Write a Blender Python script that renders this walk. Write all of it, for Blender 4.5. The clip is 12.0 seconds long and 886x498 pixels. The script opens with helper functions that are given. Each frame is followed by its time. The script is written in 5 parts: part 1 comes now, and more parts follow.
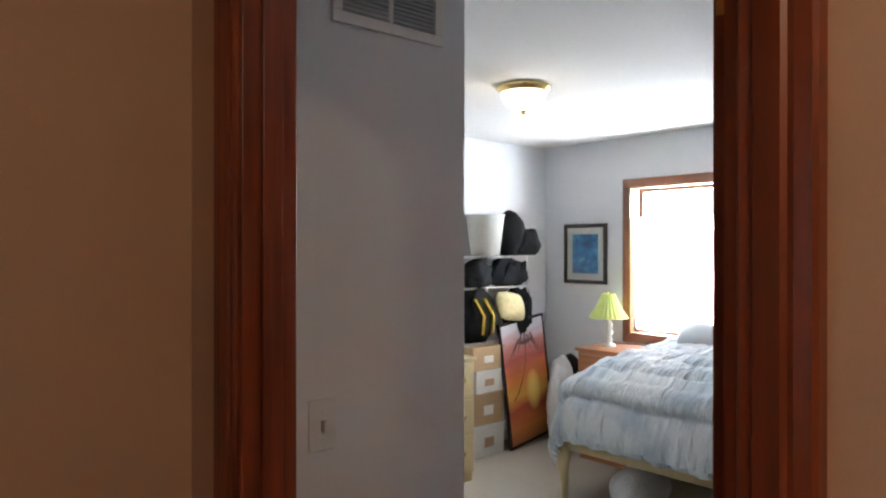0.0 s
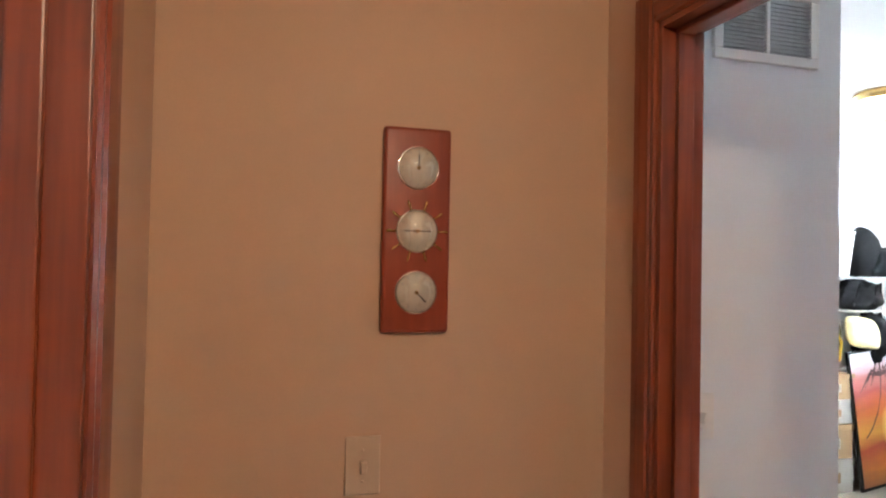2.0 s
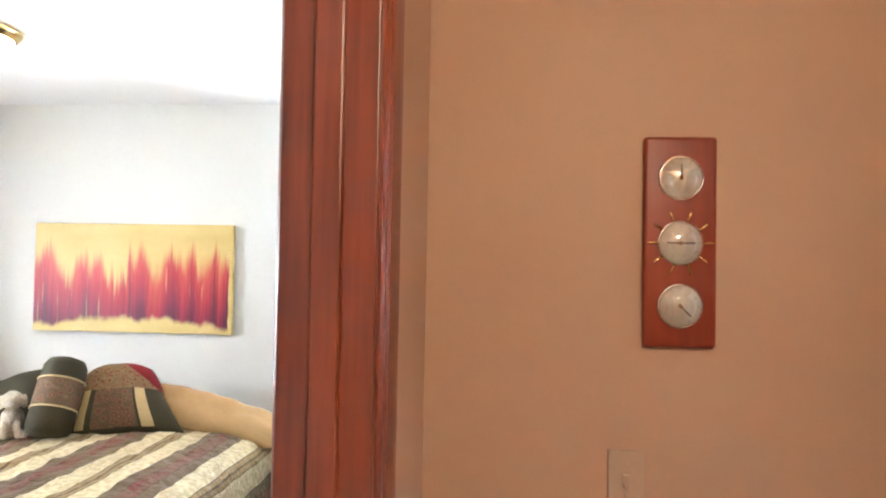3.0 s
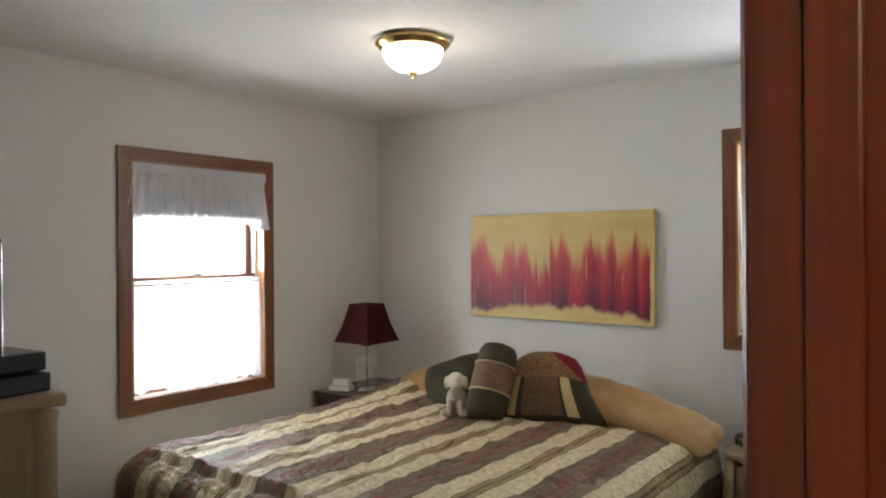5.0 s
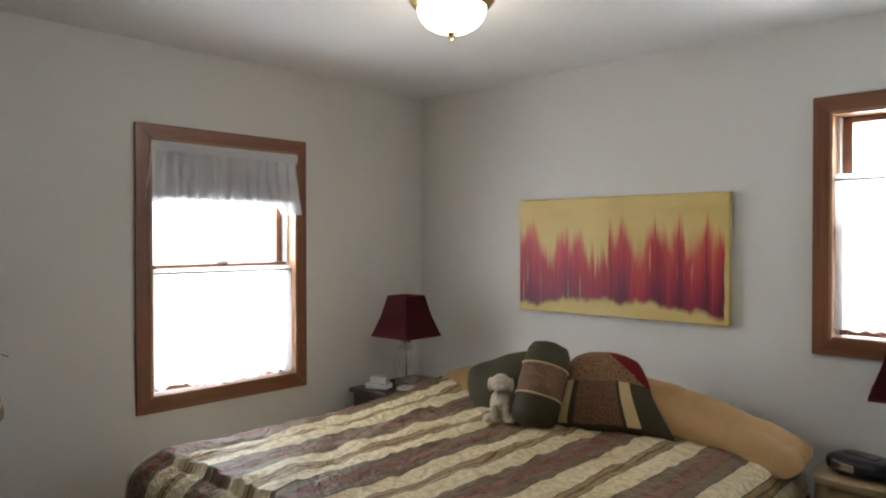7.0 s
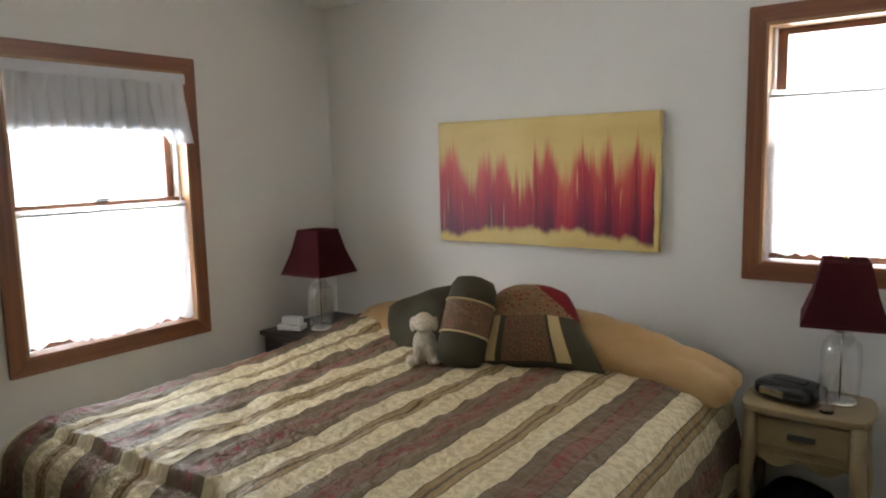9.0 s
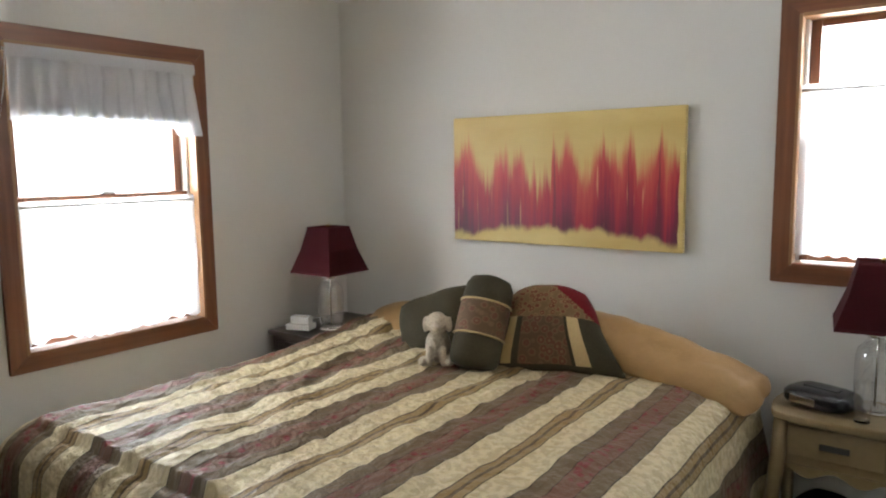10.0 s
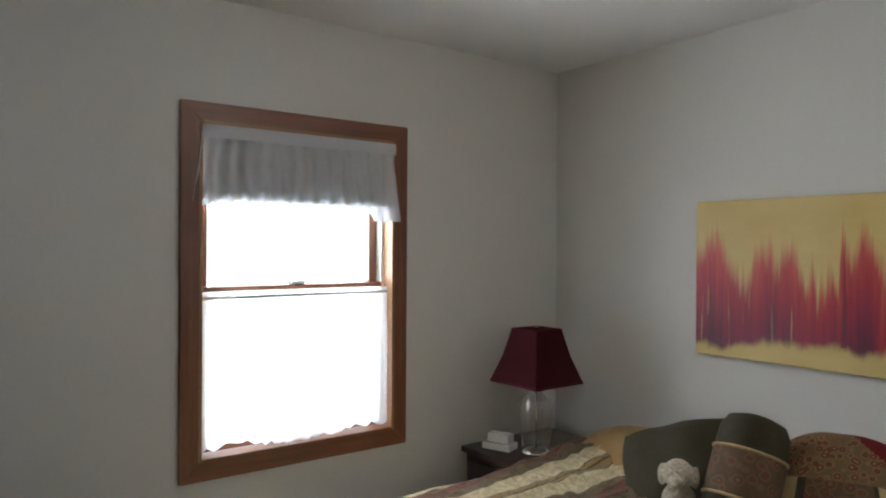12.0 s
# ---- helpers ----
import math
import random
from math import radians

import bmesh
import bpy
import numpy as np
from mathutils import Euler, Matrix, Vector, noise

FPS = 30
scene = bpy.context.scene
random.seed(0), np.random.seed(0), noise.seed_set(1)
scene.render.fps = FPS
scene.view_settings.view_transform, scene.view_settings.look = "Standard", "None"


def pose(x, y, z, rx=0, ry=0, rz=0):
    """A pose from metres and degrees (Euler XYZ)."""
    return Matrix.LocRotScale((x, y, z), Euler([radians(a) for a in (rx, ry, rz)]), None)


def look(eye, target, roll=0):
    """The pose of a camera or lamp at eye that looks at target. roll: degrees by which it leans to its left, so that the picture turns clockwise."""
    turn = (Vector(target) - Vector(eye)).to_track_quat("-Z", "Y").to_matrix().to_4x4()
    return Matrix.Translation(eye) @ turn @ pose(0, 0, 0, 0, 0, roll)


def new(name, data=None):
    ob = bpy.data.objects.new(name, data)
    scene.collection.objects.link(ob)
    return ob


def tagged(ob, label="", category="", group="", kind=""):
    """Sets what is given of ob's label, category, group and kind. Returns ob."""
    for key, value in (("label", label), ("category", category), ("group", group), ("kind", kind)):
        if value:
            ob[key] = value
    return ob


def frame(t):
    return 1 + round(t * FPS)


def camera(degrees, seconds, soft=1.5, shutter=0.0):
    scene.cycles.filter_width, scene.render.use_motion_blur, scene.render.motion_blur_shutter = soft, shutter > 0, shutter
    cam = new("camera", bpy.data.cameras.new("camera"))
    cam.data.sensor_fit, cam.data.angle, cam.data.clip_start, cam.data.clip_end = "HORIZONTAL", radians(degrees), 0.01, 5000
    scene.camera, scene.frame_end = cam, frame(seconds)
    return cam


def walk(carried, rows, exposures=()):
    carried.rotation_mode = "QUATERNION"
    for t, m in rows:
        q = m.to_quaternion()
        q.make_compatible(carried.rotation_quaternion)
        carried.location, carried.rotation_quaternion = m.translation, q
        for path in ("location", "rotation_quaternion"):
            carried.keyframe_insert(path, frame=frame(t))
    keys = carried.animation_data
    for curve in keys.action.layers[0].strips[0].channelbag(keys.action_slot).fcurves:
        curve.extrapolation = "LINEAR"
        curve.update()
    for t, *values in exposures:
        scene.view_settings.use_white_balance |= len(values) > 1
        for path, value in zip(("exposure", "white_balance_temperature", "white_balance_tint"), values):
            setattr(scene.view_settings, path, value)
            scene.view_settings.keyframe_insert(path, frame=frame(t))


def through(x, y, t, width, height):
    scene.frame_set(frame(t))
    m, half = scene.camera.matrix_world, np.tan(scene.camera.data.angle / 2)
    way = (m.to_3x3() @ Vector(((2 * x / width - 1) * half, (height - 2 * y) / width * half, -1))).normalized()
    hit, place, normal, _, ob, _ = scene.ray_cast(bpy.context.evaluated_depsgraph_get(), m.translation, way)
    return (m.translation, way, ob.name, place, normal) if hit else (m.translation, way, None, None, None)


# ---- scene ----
cam = camera(64.8, 12.0, soft=2.1)
PATH = [
    (0.0, pose(0.397, -1.223, 1.572, 89.96, -0.05, -41.31)),
    (0.5, pose(0.270, -1.310, 1.553, 90.22, -0.44, -36.74)),
    (1.0, pose(0.201, -1.355, 1.555, 90.38, -0.74, -31.27)),
    (1.5, pose(0.146, -1.355, 1.552, 90.74, -0.86, -24.65)),
    (2.0, pose(0.092, -1.364, 1.547, 91.27, -1.10, -16.89)),
    (2.5, pose(0.128, -1.423, 1.549, 91.72, -0.85, -4.48)),
    (3.0, pose(0.101, -1.404, 1.553, 91.68, -1.02, 4.81)),
    (3.5, pose(0.077, -1.407, 1.570, 90.99, -0.50, 13.60)),
    (3.7, pose(0.071, -1.408, 1.576, 90.71, -0.27, 17.17)),
    (5.3, pose(-0.049, -1.074, 1.576, 89.97, 0.32, 41.06)),
    (5.5, pose(-0.067, -1.043, 1.574, 89.95, 0.26, 42.42)),
    (6.0, pose(-0.120, -0.955, 1.566, 89.80, 0.20, 44.37)),
    (6.5, pose(-0.169, -0.871, 1.567, 89.49, 0.36, 44.37)),
    (7.0, pose(-0.203, -0.834, 1.561, 89.22, 0.04, 42.60)),
    (9.0, pose(-0.385, -0.632, 1.591, 82.67, 1.31, 35.54)),
    (9.5, pose(-0.436, -0.577, 1.581, 81.77, 1.34, 35.43)),
    (10.0, pose(-0.461, -0.567, 1.547, 83.14, 0.72, 36.38)),
    (10.5, pose(-0.469, -0.565, 1.533, 85.96, 0.31, 38.69)),
    (11.0, pose(-0.525, -0.487, 1.547, 88.28, -0.03, 42.43)),
    (11.5, pose(-0.676, -0.319, 1.573, 89.68, 0.26, 47.69)),
    (12.0, pose(-0.866, -0.184, 1.589, 89.84, -0.35, 53.33)),
]
walk(cam, PATH, exposures=[(0.0, -0.22, 6600, 11), (0.5, -0.15, 6600, 11), (1.0, 0.15, 6800, 10), (1.5, 0.72, 6500, 10), (2.0, 1.22, 6150, 8), (2.5, 1.55, 6200, 9), (3.0, 1.66, 6000, 8), (3.5, 1.38, 5600, 8), (3.7, 1.15, 5600, 8),
                          (5.3, 0.05, 6400, 9), (7.0, 0.0, 6400, 9), (9.0, 0.0, 6450, 9), (9.5, 0.0, 6450, 9), (10.0, 0.3, 6400, 9), (10.5, 0.5, 6400, 9), (11.0, 0.3, 6300, 9), (12.0, -0.35, 6100, 7)])

# ---- plan (metres) ----
XW, YN, YS = -3.27, 2.295, -1.50        # main bedroom: west, north and south walls
XE = -0.161                             # bedroom face of the wall to the hall
HX0, HX1 = -0.051, 0.879                 # hall side walls
KX0, XK, YK, KYS = 0.966, 5.088, 2.757, -1.9  # second bedroom
VEX, VEY = 1.64, 0.107                   # closet block in the second bedroom
HC = 2.44                               # ceiling height
DH = 2.03                               # door height

# ---- world and lights ----
world = bpy.data.worlds.new("sky")
scene.world = world
world.use_nodes = True
wn = world.node_tree.nodes
sky = wn.new("ShaderNodeTexSky")
sky.sky_type = "NISHITA"
sky.sun_disc = False
sky.sun_elevation, sky.sun_rotation = radians(40), radians(150)
world.node_tree.links.new(sky.outputs[0], wn["Background"].inputs[0])
wn["Background"].inputs[1].default_value = 0.12


def area_lamp(name, m, sx, sy, power, color):
    d = bpy.data.lights.new(name, "AREA")
    d.shape, d.size, d.size_y, d.energy, d.color = "RECTANGLE", sx, sy, power, color
    ob = new(name, d)
    ob.matrix_world = m
    return ob


sun = new("sun", bpy.data.lights.new("sun", "SUN"))
sun.data.energy, sun.data.angle, sun.data.color = 1.0, radians(12), (1.0, 0.95, 0.88)
sun.matrix_world = look((0, 0, 0), (-0.45, -0.6, -0.75))

DAY = (0.93, 0.97, 1.0)
area_lamp("window_light", look((XW - 0.45, 0.956, 1.45), (0, 0.956, 1.35)), 1.5, 1.9, 165, DAY)
area_lamp("window_light", look((-0.63, YN + 0.45, 1.64), (-0.63, 0, 1.5)), 1.4, 1.6, 110, DAY)
area_lamp("window_light", look((XK + 0.15, 1.50, 1.5), (0, 1.50, 1.4)), 1.5, 1.35, 900, (0.86, 0.94, 1.0))


def sky_backdrop(name, m, w, h):
    """A plain bright sky outside a window."""
    bm = bmesh.new()
    bmesh.ops.create_grid(bm, x_segments=1, y_segments=1, size=0.5, matrix=Matrix.Diagonal((w, h, 1, 1)))
    me = bpy.data.meshes.new(name)
    bm.to_mesh(me)
    bm.free()
    mt = bpy.data.materials.new("hazy_white_sky")
    mt.use_nodes = True
    em = mt.node_tree.nodes.new("ShaderNodeEmission")
    em.inputs[0].default_value, em.inputs[1].default_value = (0.95, 0.98, 1.0, 1), 2.6
    mt.node_tree.links.new(em.outputs[0], mt.node_tree.nodes["Material Output"].inputs[0])
    me.materials.append(mt)
    ob = new(name, me)
    ob.matrix_world = m
    tagged(ob, "plain hazy white sky seen through the window", "backdrop", kind="structure")


sky_backdrop("backdrop", look((XW - 2.5, 1.0, 1.6), (0, 1.0, 1.6)), 9, 7)
sky_backdrop("backdrop", look((-0.63, YN + 2.5, 1.7), (-0.63, 0, 1.7)), 9, 7)
sky_backdrop("backdrop", look((XK + 2.5, 1.65, 1.6), (0, 1.65, 1.6)), 9, 7)


def dome_bulb(x, y, power, color=(1.0, 0.87, 0.70)):
    d = bpy.data.lights.new("bulb", "POINT")
    d.energy, d.color, d.shadow_soft_size = power, color, 0.05
    ob = new("bulb", d)
    ob.location = (x, y, HC - 0.25)
    return ob


# ---- materials ----
def nodes_of(name):
    m = bpy.data.materials.new(name)
    m.use_nodes = True
    return m, m.node_tree.nodes, m.node_tree.links, m.node_tree.nodes["Principled BSDF"]


def ramp(n, l, fac, stops, mode="LINEAR"):
    r = n.new("ShaderNodeValToRGB")
    r.color_ramp.interpolation = mode
    el = r.color_ramp.elements
    while len(el) < len(stops):
        el.new(0.5)
    for e, (p, c) in zip(el, stops):
        e.position, e.color = p, (*c, 1)
    l.new(fac, r.inputs[0])
    return r.outputs[0]


def mathn(n, l, op, a, b=None, c=None):
    k = n.new("ShaderNodeMath")
    k.operation = op
    for i, v in enumerate((a, b, c)):
        if v is None:
            continue
        if isinstance(v, (int, float)):
            k.inputs[i].default_value = v
        else:
            l.new(v, k.inputs[i])
    return k.outputs[0]


def noise_tex(n, l, vec, scale, detail=4.0, stretch=None):
    if stretch:
        mp = n.new("ShaderNodeMapping")
        mp.inputs["Scale"].default_value = stretch
        l.new(vec, mp.inputs[0])
        vec = mp.outputs[0]
    t = n.new("ShaderNodeTexNoise")
    t.inputs["Scale"].default_value, t.inputs["Detail"].default_value = scale, detail
    l.new(vec, t.inputs["Vector"])
    return t.outputs["Fac"]


def mixc(n, l, fac, a, b, blend="MIX"):
    k = n.new("ShaderNodeMix")
    k.data_type, k.blend_type = "RGBA", blend
    for sock, v in ((k.inputs[0], fac), (k.inputs[6], a), (k.inputs[7], b)):
        if isinstance(v, (int, float)):
            sock.default_value = v
        elif isinstance(v, tuple):
            sock.default_value = (*v, 1)
        else:
            l.new(v, sock)
    return k.outputs[2]


def bump(n, l, b, height, strength, distance):
    k = n.new("ShaderNodeBump")
    k.inputs["Strength"].default_value, k.inputs["Distance"].default_value = strength, distance
    l.new(height, k.inputs["Height"])
    l.new(k.outputs[0], b.inputs["Normal"])


def plain(name, color, rough=0.6, metal=0.0, grain=60.0, vary=0.12, relief=0.15, depth=0.002, coat=0.0, sheen=0.0, spec=0.5):
    """A surface of one colour with fine grain, large soft stains and relief."""
    m, n, l, b = nodes_of(name)
    co = n.new("ShaderNodeTexCoord").outputs["Object"]
    fine, large = noise_tex(n, l, co, grain), noise_tex(n, l, co, 2.3, 2.0)
    lo, hi = tuple(c * (1 - vary) for c in color), tuple(min(1, c * (1 + vary)) for c in color)
    c1 = ramp(n, l, fine, [(0.3, lo), (0.7, hi)])
    c2 = ramp(n, l, large, [(0.35, tuple(c * (1 - vary * 0.6) for c in color)), (0.65, color)])
    l.new(mixc(n, l, 0.5, c1, c2), b.inputs["Base Color"])
    rg = ramp(n, l, large, [(0.3, (rough * 0.9,) * 3), (0.7, (min(1, rough * 1.1),) * 3)])
    l.new(rg, b.inputs["Roughness"])
    b.inputs["Metallic"].default_value, b.inputs["Coat Weight"].default_value = metal, coat
    b.inputs["Sheen Weight"].default_value, b.inputs["Specular IOR Level"].default_value = sheen, spec
    bump(n, l, b, fine, relief, depth)
    return m


def wood(name, color, dark, along, rough=0.35):
    """Stained wood with the grain along one axis ('x', 'y' or 'z')."""
    m, n, l, b = nodes_of(name)
    co = n.new("ShaderNodeTexCoord").outputs["Object"]
    st = {"x": (1.2, 22, 22), "y": (22, 1.2, 22), "z": (22, 22, 1.2)}[along]
    g = noise_tex(n, l, co, 2.2, 6.0, st)
    f = noise_tex(n, l, co, 9.0, 3.0, st)
    big = noise_tex(n, l, co, 3.0, 2.0)
    c = ramp(n, l, g, [(0.32, dark), (0.6, color), (0.8, tuple(k * 1.15 for k in color))])
    c = mixc(n, l, mathn(n, l, "MULTIPLY", f, 0.35), c, dark)
    c = mixc(n, l, mathn(n, l, "MULTIPLY", big, 0.3), c, tuple(k * 0.75 for k in color))
    l.new(c, b.inputs["Base Color"])
    b.inputs["Roughness"].default_value, b.inputs["Coat Weight"].default_value = rough, 0.1
    b.inputs["Coat Roughness"].default_value = 0.35
    bump(n, l, b, g, 0.12, 0.001)
    return m


def glass(name, tint=(1, 1, 1)):
    m, n, l, b = nodes_of(name)
    b.inputs["Base Color"].default_value = (*tint, 1)
    b.inputs["Transmission Weight"].default_value, b.inputs["Roughness"].default_value, b.inputs["IOR"].default_value = 1.0, 0.02, 1.45
    return m


def thin_pane(name, edge_gloss, gloss):
    m, n, l, b = nodes_of(name)
    tr, gl, mx, fr = n.new("ShaderNodeBsdfTransparent"), n.new("ShaderNodeBsdfGlossy"), n.new("ShaderNodeMixShader"), n.new("ShaderNodeLayerWeight")
    gl.inputs["Roughness"].default_value = 0.02
    fr.inputs[0].default_value = 0.25
    edge = mathn(n, l, "ADD", mathn(n, l, "MULTIPLY", mathn(n, l, "POWER", fr.outputs["Facing"], 2.0), edge_gloss), gloss)
    l.new(edge, mx.inputs[0]), l.new(tr.outputs[0], mx.inputs[1]), l.new(gl.outputs[0], mx.inputs[2])
    l.new(mx.outputs[0], n["Material Output"].inputs[0])
    return m


def sheer(name, color, through):
    """Thin woven cloth that lets light pass."""
    m, n, l, b = nodes_of(name)
    uv = n.new("ShaderNodeTexCoord").outputs["Object"]
    weave = noise_tex(n, l, uv, 240.0, 2.0)
    c = ramp(n, l, weave, [(0.3, tuple(k * 0.9 for k in color)), (0.7, color)])
    tl, mx, df = n.new("ShaderNodeBsdfTranslucent"), n.new("ShaderNodeMixShader"), n.new("ShaderNodeBsdfDiffuse")
    l.new(c, tl.inputs[0]), l.new(c, df.inputs[0])
    mx.inputs[0].default_value = through
    l.new(df.outputs[0], mx.inputs[1]), l.new(tl.outputs[0], mx.inputs[2])
    l.new(mx.outputs[0], n["Material Output"].inputs[0])
    return m


def lit_glass(name, color, strength):
    m, n, l, b = nodes_of(name)
    b.inputs["Base Color"].default_value = (0.9, 0.88, 0.84, 1)
    b.inputs["Roughness"].default_value = 0.25
    co = n.new("ShaderNodeTexCoord").outputs["Object"]
    l.new(ramp(n, l, noise_tex(n, l, co, 8.0), [(0.3, tuple(c * 0.85 for c in color)), (0.7, color)]), b.inputs["Emission Color"])
    b.inputs["Emission Strength"].default_value = strength
    return m


def striped_cloth():
    """Jacquard with lengthwise stripes: burgundy, taupe, cream and gold; the pattern runs on the cloth's own coordinates."""
    m, n, l, b = nodes_of("striped_jacquard")
    uv = n.new("ShaderNodeUVMap").outputs[0]
    sep = n.new("ShaderNodeSeparateXYZ")
    l.new(uv, sep.inputs[0])
    sway = mathn(n, l, "MULTIPLY", mathn(n, l, "SUBTRACT", noise_tex(n, l, uv, 3.2, 3.0), 0.5), 0.022)
    across = mathn(n, l, "ADD", mathn(n, l, "ADD", sep.outputs[0], 1.375 - 0.16), sway)
    p = mathn(n, l, "FRACT", mathn(n, l, "ADD", mathn(n, l, "DIVIDE", across, 0.40), 20.5))
    d = mathn(n, l, "ABSOLUTE", mathn(n, l, "SUBTRACT", p, 0.5))
    base = ramp(n, l, d, [(0.0, (0.20, 0.031, 0.037)), (0.068, (0.055, 0.036, 0.022)), (0.078, (0.155, 0.112, 0.067)), (0.185, (0.06, 0.042, 0.025)),
                          (0.197, (0.68, 0.59, 0.38)), (0.425, (0.08, 0.055, 0.03)), (0.437, (0.30, 0.205, 0.09)), (0.487, (0.10, 0.065, 0.035))], "CONSTANT")
    fl = n.new("ShaderNodeTexVoronoi")
    fl.inputs["Scale"].default_value = 30.0
    l.new(uv, fl.inputs["Vector"])
    leaf = noise_tex(n, l, uv, 36.0, 2.5)
    curl = ramp(n, l, leaf, [(0.46, (0, 0, 0)), (0.54, (1, 1, 1))])
    petal = ramp(n, l, fl.outputs["Distance"], [(0.26, (0, 0, 0)), (0.36, (1, 1, 1))])
    in_red = mathn(n, l, "LESS_THAN", d, 0.068)
    in_cream = mathn(n, l, "MULTIPLY", mathn(n, l, "GREATER_THAN", d, 0.205), mathn(n, l, "LESS_THAN", d, 0.42))
    c = mixc(n, l, mathn(n, l, "MULTIPLY", mathn(n, l, "MULTIPLY", petal, in_red), 0.75), base, (0.16, 0.105, 0.066))
    c = mixc(n, l, mathn(n, l, "MULTIPLY", mathn(n, l, "MULTIPLY", curl, in_cream), 0.5), c, (0.42, 0.33, 0.18))
    c = mixc(n, l, mathn(n, l, "MULTIPLY", noise_tex(n, l, uv, 260.0, 2.0), 0.14), c, (0.30, 0.22, 0.13))
    l.new(c, b.inputs["Base Color"])
    b.inputs["Roughness"].default_value, b.inputs["Specular IOR Level"].default_value = 0.5, 0.3
    quilt = mathn(n, l, "ADD", noise_tex(n, l, uv, 13.0, 5.0, (1.8, 1.0, 1.0)), mathn(n, l, "MULTIPLY", leaf, 0.4))
    bump(n, l, b, quilt, 0.85, 0.04)
    return m


def blue_quilt():
    m, n, l, b = nodes_of("pale_blue_quilt_cloth")
    uv = n.new("ShaderNodeUVMap").outputs[0]
    a, f = noise_tex(n, l, uv, 4.0, 3.0), noise_tex(n, l, uv, 40.0, 3.0)
    c = ramp(n, l, a, [(0.34, (0.48, 0.56, 0.64)), (0.48, (0.60, 0.66, 0.71)), (0.60, (0.74, 0.77, 0.79))])
    c = mixc(n, l, mathn(n, l, "MULTIPLY", f, 0.12), c, (0.42, 0.52, 0.62))
    l.new(c, b.inputs["Base Color"])
    b.inputs["Roughness"].default_value = 0.8
    bump(n, l, b, noise_tex(n, l, uv, 5.0, 4.0, (0.7, 3.6, 1.0)), 1.0, 0.11)
    return m


def abstract_paint(width, height):
    """Yellow ground with upright red, crimson and orange strokes of uneven height above a bare lower edge."""
    m, n, l, b = nodes_of("painted_canvas")
    co = n.new("ShaderNodeTexCoord").outputs["Object"]
    sep = n.new("ShaderNodeSeparateXYZ")
    l.new(co, sep.inputs[0])
    z = mathn(n, l, "DIVIDE", sep.outputs[2], height)
    wander = mathn(n, l, "MULTIPLY", mathn(n, l, "SUBTRACT", noise_tex(n, l, co, 1.0, 2.0, (3.0, 0.0, 7.0)), 0.5), 0.012)
    u = mathn(n, l, "ADD", mathn(n, l, "DIVIDE", sep.outputs[0], width), wander)
    jag = mathn(n, l, "ADD", u, mathn(n, l, "MULTIPLY", mathn(n, l, "SUBTRACT", noise_tex(n, l, co, 1.0, 2.0, (24.0, 0.0, 1.0)), 0.5), 0.055))
    grey = lambda pairs: [(q, (k, k, k)) for q, k in pairs]
    tops = ramp(n, l, jag, grey([(0.0, 0.66), (0.05, 0.76), (0.09, 0.82), (0.12, 0.66), (0.165, 0.50), (0.20, 0.56), (0.235, 0.71), (0.265, 0.68), (0.295, 0.55), (0.335, 0.70),
                               (0.36, 0.58), (0.375, 0.44), (0.39, 0.60), (0.41, 0.40), (0.44, 0.44), (0.462, 0.57), (0.478, 0.42), (0.49, 0.78), (0.505, 0.66), (0.535, 0.85),
                               (0.565, 0.76), (0.59, 0.53), (0.63, 0.54), (0.665, 0.68), (0.70, 0.78), (0.76, 0.64), (0.795, 0.84), (0.84, 0.58), (0.895, 0.68), (0.915, 0.84), (0.935, 0.66), (0.985, 0.66)]))
    feet = ramp(n, l, u, grey([(0.0, 0.05), (0.13, 0.06), (0.20, 0.10), (0.40, 0.10), (0.60, 0.12), (0.80, 0.10), (0.90, 0.06), (0.97, 0.02)]))
    tone = ramp(n, l, u, grey([(0.0, 0.45), (0.03, 0.15), (0.10, 0.50), (0.16, 0.10), (0.23, 0.30), (0.31, 0.02), (0.37, 0.35), (0.455, 0.0), (0.53, 0.45), (0.59, 0.30), (0.64, 0.75), (0.70, 0.05), (0.77, 0.65), (0.80, 0.30), (0.87, 0.60), (0.905, 0.15), (0.94, 0.70), (0.97, 0.0)]))
    streaks = mathn(n, l, "ADD", mathn(n, l, "MULTIPLY", noise_tex(n, l, co, 1.0, 3.0, (34.0, 0.0, 1.8)), 0.6), mathn(n, l, "MULTIPLY", noise_tex(n, l, co, 1.0, 2.0, (95.0, 0.0, 2.6)), 0.4))
    ragged = mathn(n, l, "MULTIPLY", mathn(n, l, "SUBTRACT", streaks, 0.50), 0.62)
    depth = mathn(n, l, "SUBTRACT", mathn(n, l, "ADD", mathn(n, l, "ADD", mathn(n, l, "MULTIPLY", tops, 0.85), 0.10), ragged), z)
    top = n.new("ShaderNodeMapRange")
    top.interpolation_type = "SMOOTHSTEP"
    l.new(depth, top.inputs[0])
    top.inputs[1].default_value, top.inputs[2].default_value = -0.10, 0.13
    foot = n.new("ShaderNodeMapRange")
    foot.interpolation_type = "SMOOTHSTEP"
    wob = noise_tex(n, l, co, 1.0, 4.0, (14.0, 0.0, 6.0))
    l.new(mathn(n, l, "SUBTRACT", mathn(n, l, "ADD", z, mathn(n, l, "MULTIPLY", mathn(n, l, "SUBTRACT", wob, 0.5), 0.16)), feet), foot.inputs[0])
    foot.inputs[1].default_value, foot.inputs[2].default_value = -0.02, 0.05
